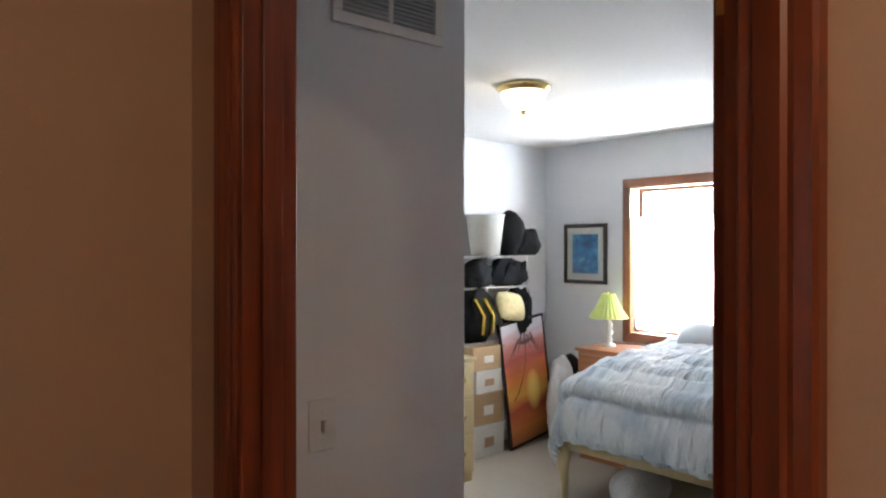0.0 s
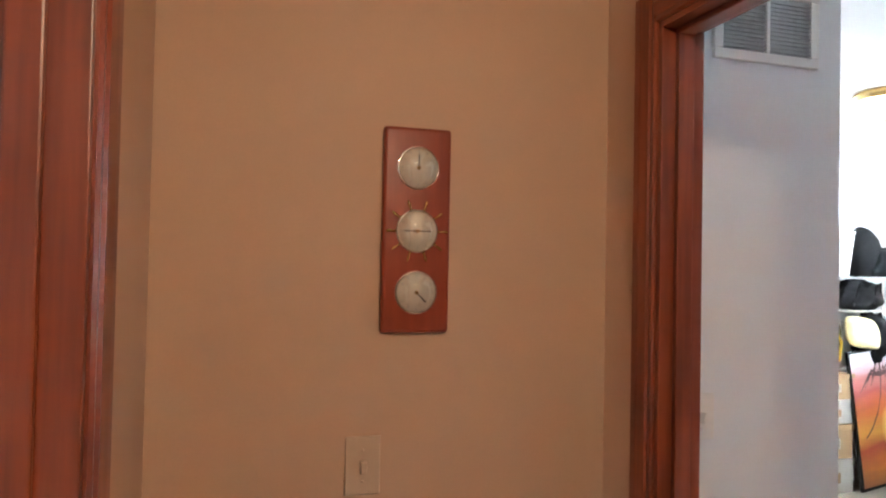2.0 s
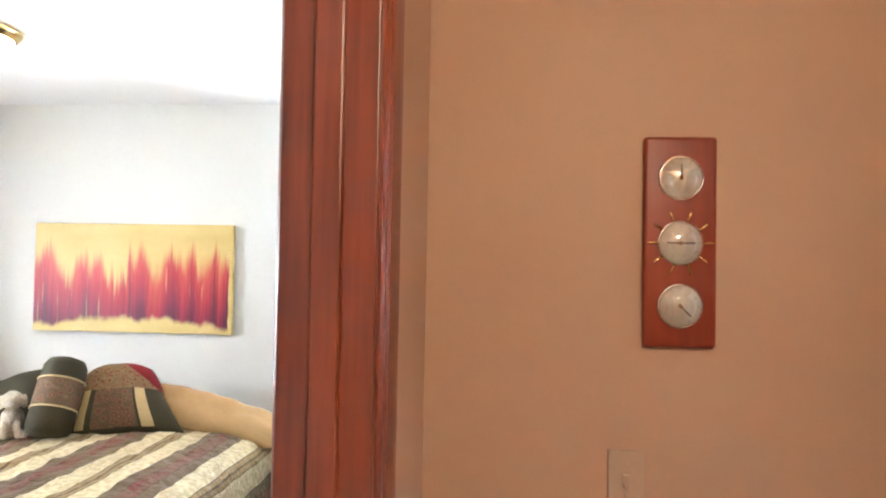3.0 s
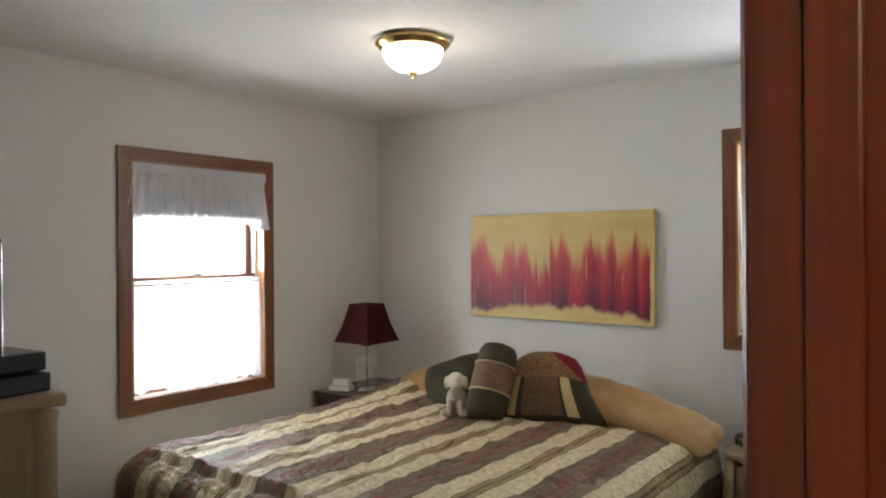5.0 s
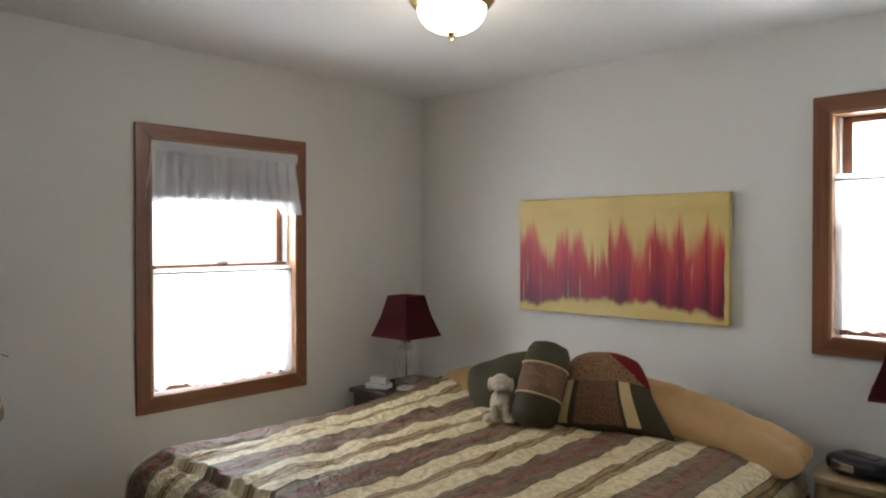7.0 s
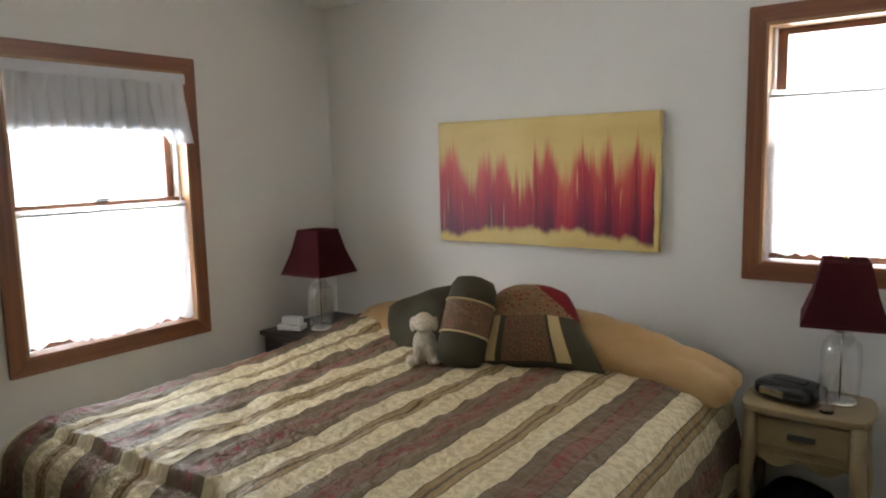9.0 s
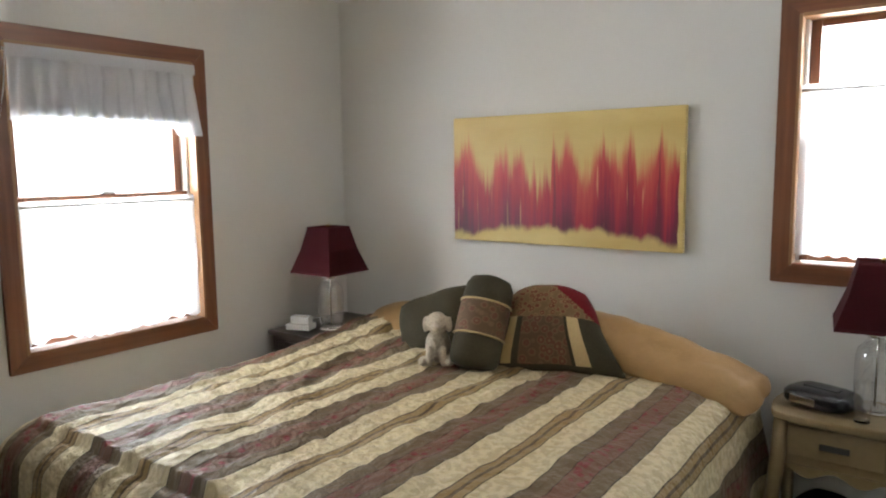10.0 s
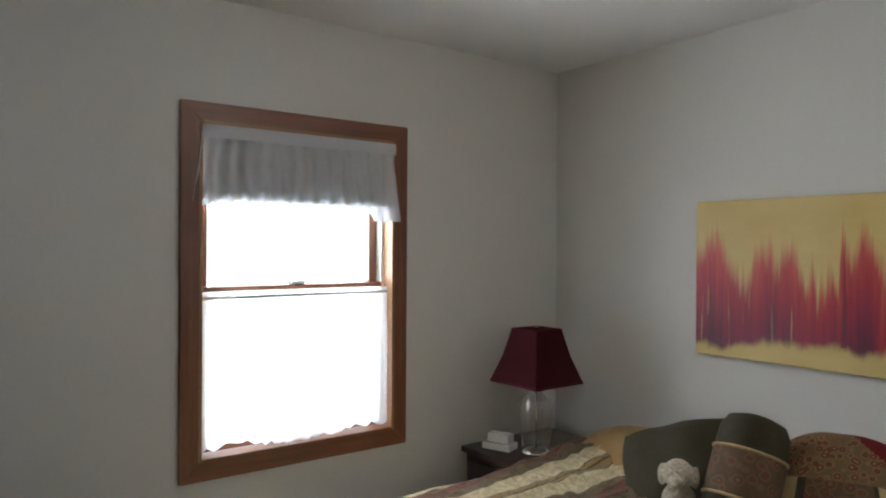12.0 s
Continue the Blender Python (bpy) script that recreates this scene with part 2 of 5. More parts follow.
    edge = mathn(n, l, "LESS_THAN", mathn(n, l, "ADD", u, mathn(n, l, "MULTIPLY", wob, 0.01)), 0.988)
    mask = mathn(n, l, "MULTIPLY", mathn(n, l, "MULTIPLY", top.outputs[0], foot.outputs[0]), edge)
    body = mathn(n, l, "ADD", mathn(n, l, "MULTIPLY", tone, 0.42), mathn(n, l, "ADD", mathn(n, l, "MULTIPLY", mathn(n, l, "SUBTRACT", streaks, 0.5), 1.5), mathn(n, l, "SUBTRACT", 0.60, mathn(n, l, "MULTIPLY", depth, 1.05))))
    red = ramp(n, l, body, [(0.05, (0.10, 0.006, 0.032)), (0.25, (0.23, 0.010, 0.042)), (0.45, (0.38, 0.018, 0.036)), (0.65, (0.50, 0.060, 0.050)), (0.90, (0.58, 0.21, 0.085))])
    yel = ramp(n, l, noise_tex(n, l, co, 3.0, 3.0, (1, 1, 3)), [(0.3, (0.58, 0.42, 0.14)), (0.7, (0.67, 0.52, 0.205))])
    c = mixc(n, l, mask, yel, red)
    gap = ramp(n, l, noise_tex(n, l, co, 1.0, 2.0, (60.0, 0.0, 2.6)), [(0.66, (0, 0, 0)), (0.72, (1, 1, 1))])
    c = mixc(n, l, mathn(n, l, "MULTIPLY", mathn(n, l, "MULTIPLY", gap, mask), 0.55), c, (0.75, 0.42, 0.20))
    for at, reach, wide in ((0.055, 0.76, 0.0035), (0.49, 0.80, 0.004), (0.795, 0.72, 0.003), (0.912, 0.83, 0.004), (0.978, 0.55, 0.007)):
        line = mathn(n, l, "LESS_THAN", mathn(n, l, "ABSOLUTE", mathn(n, l, "SUBTRACT", u, at)), mathn(n, l, "MULTIPLY", mathn(n, l, "SUBTRACT", reach, z), wide * 3.0))
        c = mixc(n, l, mathn(n, l, "MULTIPLY", mathn(n, l, "MULTIPLY", line, mathn(n, l, "GREATER_THAN", z, 0.14)), 0.65), c, (0.13, 0.012, 0.028))
    l.new(c, b.inputs["Base Color"])
    b.inputs["Roughness"].default_value = 0.5
    bump(n, l, b, streaks, 0.25, 0.002)
    return m


def sunset_print():
    m, n, l, b = nodes_of("sunset_print")
    co = n.new("ShaderNodeTexCoord").outputs["Object"]
    sep = n.new("ShaderNodeSeparateXYZ")
    l.new(co, sep.inputs[0])
    wv = mathn(n, l, "ADD", sep.outputs[2], mathn(n, l, "MULTIPLY", noise_tex(n, l, co, 3.0, 4.0, (1, 1, 5)), 0.12))
    c = ramp(n, l, wv, [(0.05, (0.28, 0.10, 0.05)), (0.20, (0.60, 0.20, 0.05)), (0.34, (0.38, 0.05, 0.03)), (0.45, (0.72, 0.36, 0.07)), (0.58, (0.62, 0.17, 0.04)),
                        (0.74, (0.30, 0.05, 0.04)), (0.86, (0.42, 0.16, 0.14)), (0.97, (0.60, 0.60, 0.68))])
    glow = n.new("ShaderNodeMapRange")
    dx, dz = mathn(n, l, "SUBTRACT", sep.outputs[0], 0.36), mathn(n, l, "SUBTRACT", sep.outputs[2], 0.40)
    l.new(mathn(n, l, "ADD", mathn(n, l, "MULTIPLY", mathn(n, l, "MULTIPLY", dx, dx), 3.0), mathn(n, l, "MULTIPLY", dz, dz)), glow.inputs[0])
    glow.inputs[1].default_value, glow.inputs[2].default_value, glow.inputs[3].default_value, glow.inputs[4].default_value = 0.0, 0.03, 1.0, 0.0
    c = mixc(n, l, glow.outputs[0], c, (0.95, 0.72, 0.25))
    l.new(c, b.inputs["Base Color"])
    b.inputs["Roughness"].default_value, b.inputs["Coat Weight"].default_value, b.inputs["Coat Roughness"].default_value = 0.4, 0.4, 0.05
    return m


def blue_print():
    m, n, l, b = nodes_of("blue_print")
    co = n.new("ShaderNodeTexCoord").outputs["Object"]
    f = noise_tex(n, l, co, 14.0, 5.0)
    c = ramp(n, l, f, [(0.34, (0.008, 0.03, 0.08)), (0.52, (0.025, 0.11, 0.24)), (0.62, (0.06, 0.20, 0.34)), (0.72, (0.35, 0.50, 0.60))])
    l.new(c, b.inputs["Base Color"])
    b.inputs["Roughness"].default_value, b.inputs["Coat Weight"].default_value = 0.4, 0.8
    return m


def patterned(name, a, b_, scale):
    m, n, l, b = nodes_of(name)
    co = n.new("ShaderNodeTexCoord").outputs["Object"]
    v = n.new("ShaderNodeTexVoronoi")
    v.inputs["Scale"].default_value = scale
    l.new(co, v.inputs["Vector"])
    c = ramp(n, l, v.outputs["Distance"], [(0.12, tuple(k * 1.2 for k in b_)), (0.22, a), (0.40, a), (0.44, b_), (0.62, tuple(k * 0.6 for k in b_))])
    c = mixc(n, l, mathn(n, l, "MULTIPLY", noise_tex(n, l, co, 120.0, 2.0), 0.4), c, tuple(k * 0.6 for k in b_))
    l.new(c, b.inputs["Base Color"])
    b.inputs["Roughness"].default_value, b.inputs["Specular IOR Level"].default_value = 0.7, 0.2
    bump(n, l, b, v.outputs["Distance"], 0.2, 0.003)
    return m


WALL = plain("off_white_wall_paint", (0.70, 0.688, 0.658), 0.7, grain=180, vary=0.03, relief=0.08)
KWALL = plain("white_wall_paint", (0.79, 0.81, 0.835), 0.7, grain=180, vary=0.03, relief=0.08)
HALL = plain("tan_wall_paint", (0.58, 0.393, 0.279), 0.6, grain=180, vary=0.03, relief=0.08)
CEIL = plain("white_ceiling_paint", (0.80, 0.80, 0.80), 0.8, grain=120, vary=0.03, relief=0.2, depth=0.003)
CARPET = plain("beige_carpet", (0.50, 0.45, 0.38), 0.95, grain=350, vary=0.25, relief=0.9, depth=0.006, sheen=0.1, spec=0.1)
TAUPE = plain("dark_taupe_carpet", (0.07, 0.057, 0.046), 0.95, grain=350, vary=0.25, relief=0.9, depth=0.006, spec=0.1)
WHITE = plain("white_paint", (0.78, 0.78, 0.76), 0.4, vary=0.04, relief=0.05)
TRIM_V = wood("stained_trim_upright", (0.275, 0.062, 0.023), (0.14, 0.029, 0.012), "z")
TRIM_X = wood("stained_trim_x", (0.275, 0.062, 0.023), (0.14, 0.029, 0.012), "x")
TRIM_Y = wood("stained_trim_y", (0.275, 0.062, 0.023), (0.14, 0.029, 0.012), "y")
WIN_V = wood("window_wood_upright", (0.23, 0.088, 0.040), (0.14, 0.048, 0.022), "z")
# paler wood; the tone partly paints in light reflected by the bead
PALE_V = wood("pale_window_lining_upright", (0.38, 0.21, 0.10), (0.28, 0.14, 0.06), "z")
PALE_X = wood("pale_window_lining_level", (0.38, 0.21, 0.10), (0.28, 0.14, 0.06), "x")
WIN_X = wood("window_wood_level", (0.23, 0.088, 0.040), (0.14, 0.048, 0.022), "x")
RED_WOOD = wood("red_wood", (0.33, 0.052, 0.018), (0.22, 0.032, 0.012), "z", 0.4)
ORANGE_WOOD = wood("orange_wood", (0.42, 0.17, 0.07), (0.28, 0.10, 0.04), "y", 0.35)
DARK_WOOD = wood("dark_wood", (0.045, 0.028, 0.02), (0.02, 0.012, 0.01), "x", 0.4)
CREAM = plain("cream_lacquer", (0.50, 0.40, 0.22), 0.42, grain=40, vary=0.10, relief=0.05, coat=0.15)
OLD_CREAM = plain("aged_cream_lacquer", (0.28, 0.205, 0.105), 0.42, grain=40, vary=0.12, relief=0.05, coat=0.15)
CREAM_LINE = plain("worn_gold_line", (0.30, 0.22, 0.10), 0.4, vary=0.15)
BRASS = plain("polished_brass", (0.72, 0.52, 0.22), 0.2, 1.0, grain=30, vary=0.08, relief=0.02)
CHROME = plain("polished_metal", (0.75, 0.74, 0.70), 0.15, 1.0, vary=0.05, relief=0.02)
BLACK = plain("black_plastic", (0.010, 0.010, 0.013), 0.22, vary=0.2, relief=0.03)
BLACK_CLOTH = plain("black_cloth", (0.006, 0.006, 0.0065), 0.9, grain=90, vary=0.4, relief=0.5, depth=0.006, spec=0.1)
DOME = lit_glass("lit_frosted_glass", (1.0, 0.90, 0.74), 5.0)
GLASS = glass("clear_glass", (0.97, 0.98, 0.98))
PANE = thin_pane("window_glass", 0.45, 0.04)
JUG = thin_pane("jug_glass", 0.9, 0.19)
SHEER = sheer("sheer_white_cloth", (0.90, 0.91, 0.93), 0.5)
VALANCE = sheer("white_valance_cloth", (0.70, 0.71, 0.75), 0.22)
BURGUNDY = plain("burgundy_shade_cloth", (0.085, 0.012, 0.017), 0.85, grain=200, vary=0.15, relief=0.3, spec=0.2)
LIME = plain("lime_shade_cloth", (0.56, 0.65, 0.20), 0.8, grain=200, vary=0.1, relief=0.3)
STRIPES = striped_cloth()
QUILT = blue_quilt()
PAINTING = abstract_paint(1.128, 0.593)
SUNSET = sunset_print()
BLUE_PRINT = blue_print()
BORDER = plain("olive_brown_border_cloth", (0.105, 0.085, 0.052), 0.6, grain=160, vary=0.18, relief=0.4, spec=0.2)
OLIVE = plain("olive_velvet", (0.050, 0.042, 0.024), 0.7, grain=140, vary=0.25, relief=0.4, sheen=0.02, spec=0.15)
PATCH_FLORAL = patterned("rust_floral_brocade", (0.15, 0.060, 0.038), (0.20, 0.125, 0.070), 30)
PATCH_CHECK = patterned("gold_check_brocade", (0.15, 0.040, 0.026), (0.30, 0.19, 0.09), 44)
GOLD_CLOTH = plain("gold_satin", (0.50, 0.37, 0.18), 0.45, grain=120, vary=0.12, relief=0.2, spec=0.3)
TAN_CLOTH = plain("tan_satin", (0.43, 0.265, 0.115), 0.45, grain=22, vary=0.08, relief=0.5, depth=0.010, spec=0.3)
WINE_CLOTH = plain("wine_velvet", (0.16, 0.008, 0.014), 0.8, vary=0.25, spec=0.2)
PLUSH = plain("cream_plush", (0.58, 0.51, 0.40), 0.95, grain=110, vary=0.35, relief=1.0, depth=0.012, sheen=0.1)
DIAL = plain("silver_dial_face", (0.74, 0.70, 0.60), 0.5, 0.0, vary=0.08, relief=0.03)
GRILLE = plain("grey_vent_metal", (0.40, 0.42, 0.43), 0.5, 0.2, vary=0.08)
CARD = plain("brown_cardboard", (0.36, 0.24, 0.13), 0.85, vary=0.1)
BOX_WHITE = plain("white_cardboard", (0.66, 0.65, 0.62), 0.8, vary=0.06)
BAG_WHITE = plain("white_plastic_bag", (0.72, 0.72, 0.74), 0.4, vary=0.06, relief=0.6, depth=0.02)
YELLOW = plain("pale_yellow_cloth", (0.78, 0.68, 0.38), 0.8, grain=30, vary=0.2, relief=0.4, depth=0.006, spec=0.2)
PINK = plain("pink_wax", (0.55, 0.14, 0.16), 0.3, vary=0.08)
MAT_PAPER = plain("grey_mat_board", (0.55, 0.54, 0.50), 0.8, vary=0.03)
GREY_DARK = plain("dark_needle_metal", (0.04, 0.035, 0.03), 0.4, vary=0.1)
CREAM_PLATE = plain("ivory_plastic", (0.56, 0.43, 0.33), 0.4, vary=0.04, relief=0.03)
PALM = plain("dark_print_ink", (0.06, 0.02, 0.02), 0.4, vary=0.1)

YELLOW_BAND = plain("yellow_band_cloth", (0.72, 0.48, 0.05), 0.7, vary=0.1)


# ---- building blocks ----
def thing(name, m, label, category, group="", kind=""):
    ob = new(name)
    ob.empty_display_size = 0.1
    ob.matrix_world = m
    return tagged(ob, label, category, group, kind)


def link(name, bm, material, smooth=False):
    me = bpy.data.meshes.new(name)
    bmesh.ops.recalc_face_normals(bm, faces=bm.faces)
    bm.to_mesh(me)
    bm.free()
    me.materials.append(material)
    if smooth:
        me.polygons.foreach_set("use_smooth", [True] * len(me.polygons))
    return new(name, me)


def part(name, bm, material, parent, label="", smooth=False):
    ob = link(name, bm, material, smooth)
    ob.parent = parent
    return tagged(ob, label)


def add_box(bm, x0, x1, y0, y1, z0, z1, bev=0.0, seg=2):
    r = bmesh.ops.create_cube(bm, size=1.0, matrix=Matrix.Translation(((x0 + x1) / 2, (y0 + y1) / 2, (z0 + z1) / 2)) @ Matrix.Diagonal((abs(x1 - x0), abs(y1 - y0), abs(z1 - z0), 1)))
    if bev > 0:
        es = list({e for v in r["verts"] for e in v.link_edges})
        bmesh.ops.bevel(bm, geom=es, offset=bev, segments=seg, affect="EDGES", profile=0.6)
    return bm


def box(x0, x1, y0, y1, z0, z1, bev=0.0, seg=2):
    return add_box(bmesh.new(), x0, x1, y0, y1, z0, z1, bev, seg)


def lathe(profile, seg=40, m=None):
    """A body of revolution about z from (radius, height) pairs."""
    bm = bmesh.new()
    rings = []
    for r, z in profile:
        if r < 1e-5:
            rings.append([bm.verts.new((0, 0, z))])
        else:
            rings.append([bm.verts.new((r * math.cos(2 * math.pi * i / seg), r * math.sin(2 * math.pi * i / seg), z)) for i in range(seg)])
    for a, b in zip(rings, rings[1:]):
        for i in range(seg):
            j = (i + 1) % seg
            if len(a) == 1 and len(b) == 1:
                continue
            if len(a) == 1:
                bm.faces.new((a[0], b[i], b[j]))
            elif len(b) == 1:
                bm.faces.new((a[i], a[j], b[0]))
            else:
                bm.faces.new((a[i], a[j], b[j], b[i]))
    if m:
        bm.transform(m)
    return bm


def tube(points, radius, seg=8, taper=None):
    """A round bar along a line of points."""
    bm = bmesh.new()
    rings = []
    for i, p in enumerate(points):
        p = Vector(p)
        d = (Vector(points[min(i + 1, len(points) - 1)]) - Vector(points[max(i - 1, 0)])).normalized()
        side = d.cross(Vector((0, 0, 1)) if abs(d.z) < 0.95 else Vector((1, 0, 0))).normalized()
        up = side.cross(d)
        r = radius * (taper[i] if taper else 1)
        rings.append([bm.verts.new(p + side * r * math.cos(2 * math.pi * k / seg) + up * r * math.sin(2 * math.pi * k / seg)) for k in range(seg)])
    for a, b in zip(rings, rings[1:]):
        for k in range(seg):
            bm.faces.new((a[k], a[(k + 1) % seg], b[(k + 1) % seg], b[k]))
    bm.faces.new(rings[0][::-1]), bm.faces.new(rings[-1])
    return bm


def ring_tube(radius, thick, seg=32, m=None):
    bm = bmesh.new()
    rs = []
    for i in range(seg):
        a = 2 * math.pi * i / seg
        rs.append([bm.verts.new(((radius + thick * math.cos(b)) * math.cos(a), (radius + thick * math.cos(b)) * math.sin(a), thick * math.sin(b))) for b in [2 * math.pi * k / 8 for k in range(8)]])
    for i in range(seg):
        a, b = rs[i], rs[(i + 1) % seg]
        for k in range(8):
            bm.faces.new((a[k], b[k], b[(k + 1) % 8], a[(k + 1) % 8]))
    if m:
        bm.transform(m)
    return bm


def pillow_mesh(w, h, t, n=22, sharp=3.0, seed=0.0, wrinkle=0.006, keep=None, soft=0.0, low=1.0):
    """A stuffed pillow lying in the x-z plane, thick along y; keep(u, v) picks the panel."""
    bm = bmesh.new()
    for side in (-1, 1):
        grid = {}
        for i in range(n + 1):
            for j in range(n + 1):
                u, v = 2 * i / n - 1, 2 * j / n - 1
                pinch = 1 - 0.07 * (abs(u) ** sharp + 0.0) * (1 - abs(v)) - 0.0
                pinchv = 1 - 0.07 * (abs(v) ** sharp) * (1 - abs(u))
                th = t / 2 * (max(0, 1 - abs(u) ** 2.6) * max(0, 1 - abs(v) ** 2.6)) ** 0.55
                x, z = u * w / 2 * pinch * math.sqrt(1 - soft * v * v * (1 if v > 0 else low)), v * h / 2 * pinchv * math.sqrt(1 - soft * u * u * (1 if v > 0 else low))
                wr = wrinkle * noise.noise(Vector((x * 9 + seed, side * 3.1, z * 9))) * (1 - abs(u * v))
                grid[i, j] = bm.verts.new((x, side * (th + wr), z))
        for i in range(n):
            for j in range(n):
                u, v = (2 * i + 1) / n - 1, (2 * j + 1) / n - 1
                if keep and not keep(u, v, side):
                    continue
                bm.faces.new((grid[i, j], grid[i + 1, j], grid[i + 1, j + 1], grid[i, j + 1]))
    bmesh.ops.delete(bm, geom=[v for v in bm.verts if not v.link_faces], context="VERTS")
    bmesh.ops.remove_doubles(bm, verts=bm.verts, dist=0.0005)
    return bm


def drape(x0, x1, y0, y1, top, drop, hangs, r=0.10, step=0.035, wave=0.012, seed=0.0, crown=0.03, puff=0.0, crease=0.0, lift=0.0, folds=21.0, ridges=0.0, rise=0.0):
    """A bedspread lying on a bed and hanging over the named sides; its own coordinates go into a UV map."""
    bm = bmesh.new()
    uvl = bm.loops.layers.uv.new("UVMap")
    ext = r * math.pi / 2 + drop - r
    xs0, xs1 = x0 - (ext if "w" in hangs else 0), x1 + (ext if "e" in hangs else 0)
    ys0, ys1 = y0 - (ext if "s" in hangs else 0), y1 + (ext if "n" in hangs else 0)
    # the flat part ends where the rounded edge begins
    ax0, ax1 = x0 + (r if "w" in hangs else 0), x1 - (r if "e" in hangs else 0)
    ay0, ay1 = y0 + (r if "s" in hangs else 0), y1 - (r if "n" in hangs else 0)
    nx, ny = int((xs1 - xs0) / step), int((ys1 - ys0) / step)
    grid, st = {}, {}
    for i in range(nx + 1):
        for j in range(ny + 1):
            s, t = xs0 + (xs1 - xs0) * i / nx, ys0 + (ys1 - ys0) * j / ny
            ex = s - ax1 if s > ax1 else (s - ax0 if s < ax0 else 0)
            ey = t - ay1 if t > ay1 else (t - ay0 if t < ay0 else 0)
            d = math.hypot(ex, ey)
            bx, by = min(max(s, ax0), ax1), min(max(t, ay0), ay1)
            inward = min(s - xs0 if "w" in hangs else 9, ys1 - t if "n" in hangs else 9)
            quilted = puff * abs(math.sin(math.pi * inward / 0.27)) ** 0.5
            pucker = crease * (abs(noise.noise(Vector((s * 5.5 + seed, t * 8.5, 7.7)))) + 0.6 * abs(noise.noise(Vector((s * 13 - t * 6, t * 15 + seed, 1.7))))) * (0.45 + 0.8 * min(1, max(0, (x1 - s) / (x1 - x0))) * min(1, max(0, (t - y0) / (y1 - y0))))
            wv = noise.noise(Vector((s * 4.5 + seed, t * 4.5, seed))) + 0.5 * noise.noise(Vector((s * 11 + seed, t * 11, 3.3)))
            west = min(1, max(0, (x1 - s) / (x1 - x0)))
            warp = 0.12 * noise.noise(Vector((s * 2.3, t * 2.3, seed + 5)))
            ridge = (1 - abs(noise.noise(Vector(((s + warp) * 9, t * 1.5, 4.0))))) ** 4 + 0.5 * (1 - abs(noise.noise(Vector(((s + warp) * 19, t * 4.0, 8.0))))) ** 4
            pucker -= ridges * (ridge - 0.5) * (0.15 + 0.85 * west) + rise * (1 - west)
            if d < 1e-6:
                cx = (s - ax0) * (ax1 - s) / ((ax1 - ax0) / 2) ** 2
                x, y, z = s, t, top + wv * wave + quilted - pucker + lift * max(0, min(1, (t - y1 + 0.9) / 0.9)) * max(0, min(1, (x0 + 0.75 - s) / 0.6)) + crown * max(0, cx) ** 0.5
            else:
                a = min(d / r, math.pi / 2)
                low = max(0, d - r * math.pi / 2)
                side = s * (abs(ey) > abs(ex)) + t * (abs(ex) >= abs(ey))
                fold = 0.5 + 0.5 * math.sin(side * folds + 2.0 * noise.noise(Vector((side * 3, seed, 1))))
                out = r * math.sin(a) + low * 0.10 + fold * 0.03 * min(1, low / 0.25) + quilted
                x, y, z = bx + ex / d * out, by + ey / d * out, top - r * (1 - math.cos(a)) - low * 0.985 + wv * wave * 0.6 - pucker * 0.7
            grid[i, j], st[i, j] = bm.verts.new((x, y, max(z, 0.02))), (s, t)
    for i in range(nx):
        for j in range(ny):
            ks = ((i, j), (i + 1, j), (i + 1, j + 1), (i, j + 1))
            f = bm.faces.new([grid[k] for k in ks])
            for lp, k in zip(f.loops, ks):
                lp[uvl].uv = st[k]
    return bm


def hem_split(bm, sides, width):
    """Takes the outer band along the named sides off a bedspread as a mesh of its own."""
    def outer(mesh):
        lay = mesh.loops.layers.uv.active
        us, vs = [lp[lay].uv.x for f in mesh.faces for lp in f.loops], [lp[lay].uv.y for f in mesh.faces for lp in f.loops]
        lim = {"w": min(us) + width, "e": max(us) - width, "s": min(vs) + width, "n": max(vs) - width}
        out = set()
        for f in mesh.faces:
            u, v = sum(lp[lay].uv.x for lp in f.loops) / 4, sum(lp[lay].uv.y for lp in f.loops) / 4
            if ("w" in sides and u < lim["w"]) or ("e" in sides and u > lim["e"]) or ("s" in sides and v < lim["s"]) or ("n" in sides and v > lim["n"]):
                out.add(f)
        return out
    band = bm.copy()
    keep = outer(band)
    bmesh.ops.delete(band, geom=[f for f in band.faces if f not in keep], context="FACES")
    bmesh.ops.delete(bm, geom=list(outer(bm)), context="FACES")
    return band


def cloth_strip(w, h, pleats, deep, nx=90, nz=14, ragged=0.0, flare=0.0, seed=0.0, sag=0.0):
    """A gathered curtain in local x (0..w) and z (0..-h)."""
    bm = bmesh.new()
    g = {}
    for i in range(nx + 1):
        for j in range(nz + 1):
            u, v = i / nx, j / nz
            y = deep * (0.35 + 0.65 * v) * math.sin(u * pleats * 2 * math.pi + 1.4 * noise.noise(Vector((u * 9 + seed, v * 1.5, 0)))) + 0.3 * deep * noise.noise(Vector((u * 25, v * 3, seed)))
            ru = u * 11 + 1.3 * noise.noise(Vector((u * 6, seed, 0)))
            hh = h + ragged * (abs(math.sin(ru * math.pi)) - 0.5) * (0.7 + noise.noise(Vector((u * 8, seed, 5)))) + ragged * 1.5 * noise.noise(Vector((u * 3, seed, 9))) + sag * min(1, max(0, (u - 0.80) / 0.05))
            g[i, j] = bm.verts.new((u * w + flare * v * (u - 0.5), y, -v * hh))
    for i in range(nx):
        for j in range(nz):
            bm.faces.new((g[i, j], g[i + 1, j], g[i + 1, j + 1], g[i, j + 1]))
    return bm


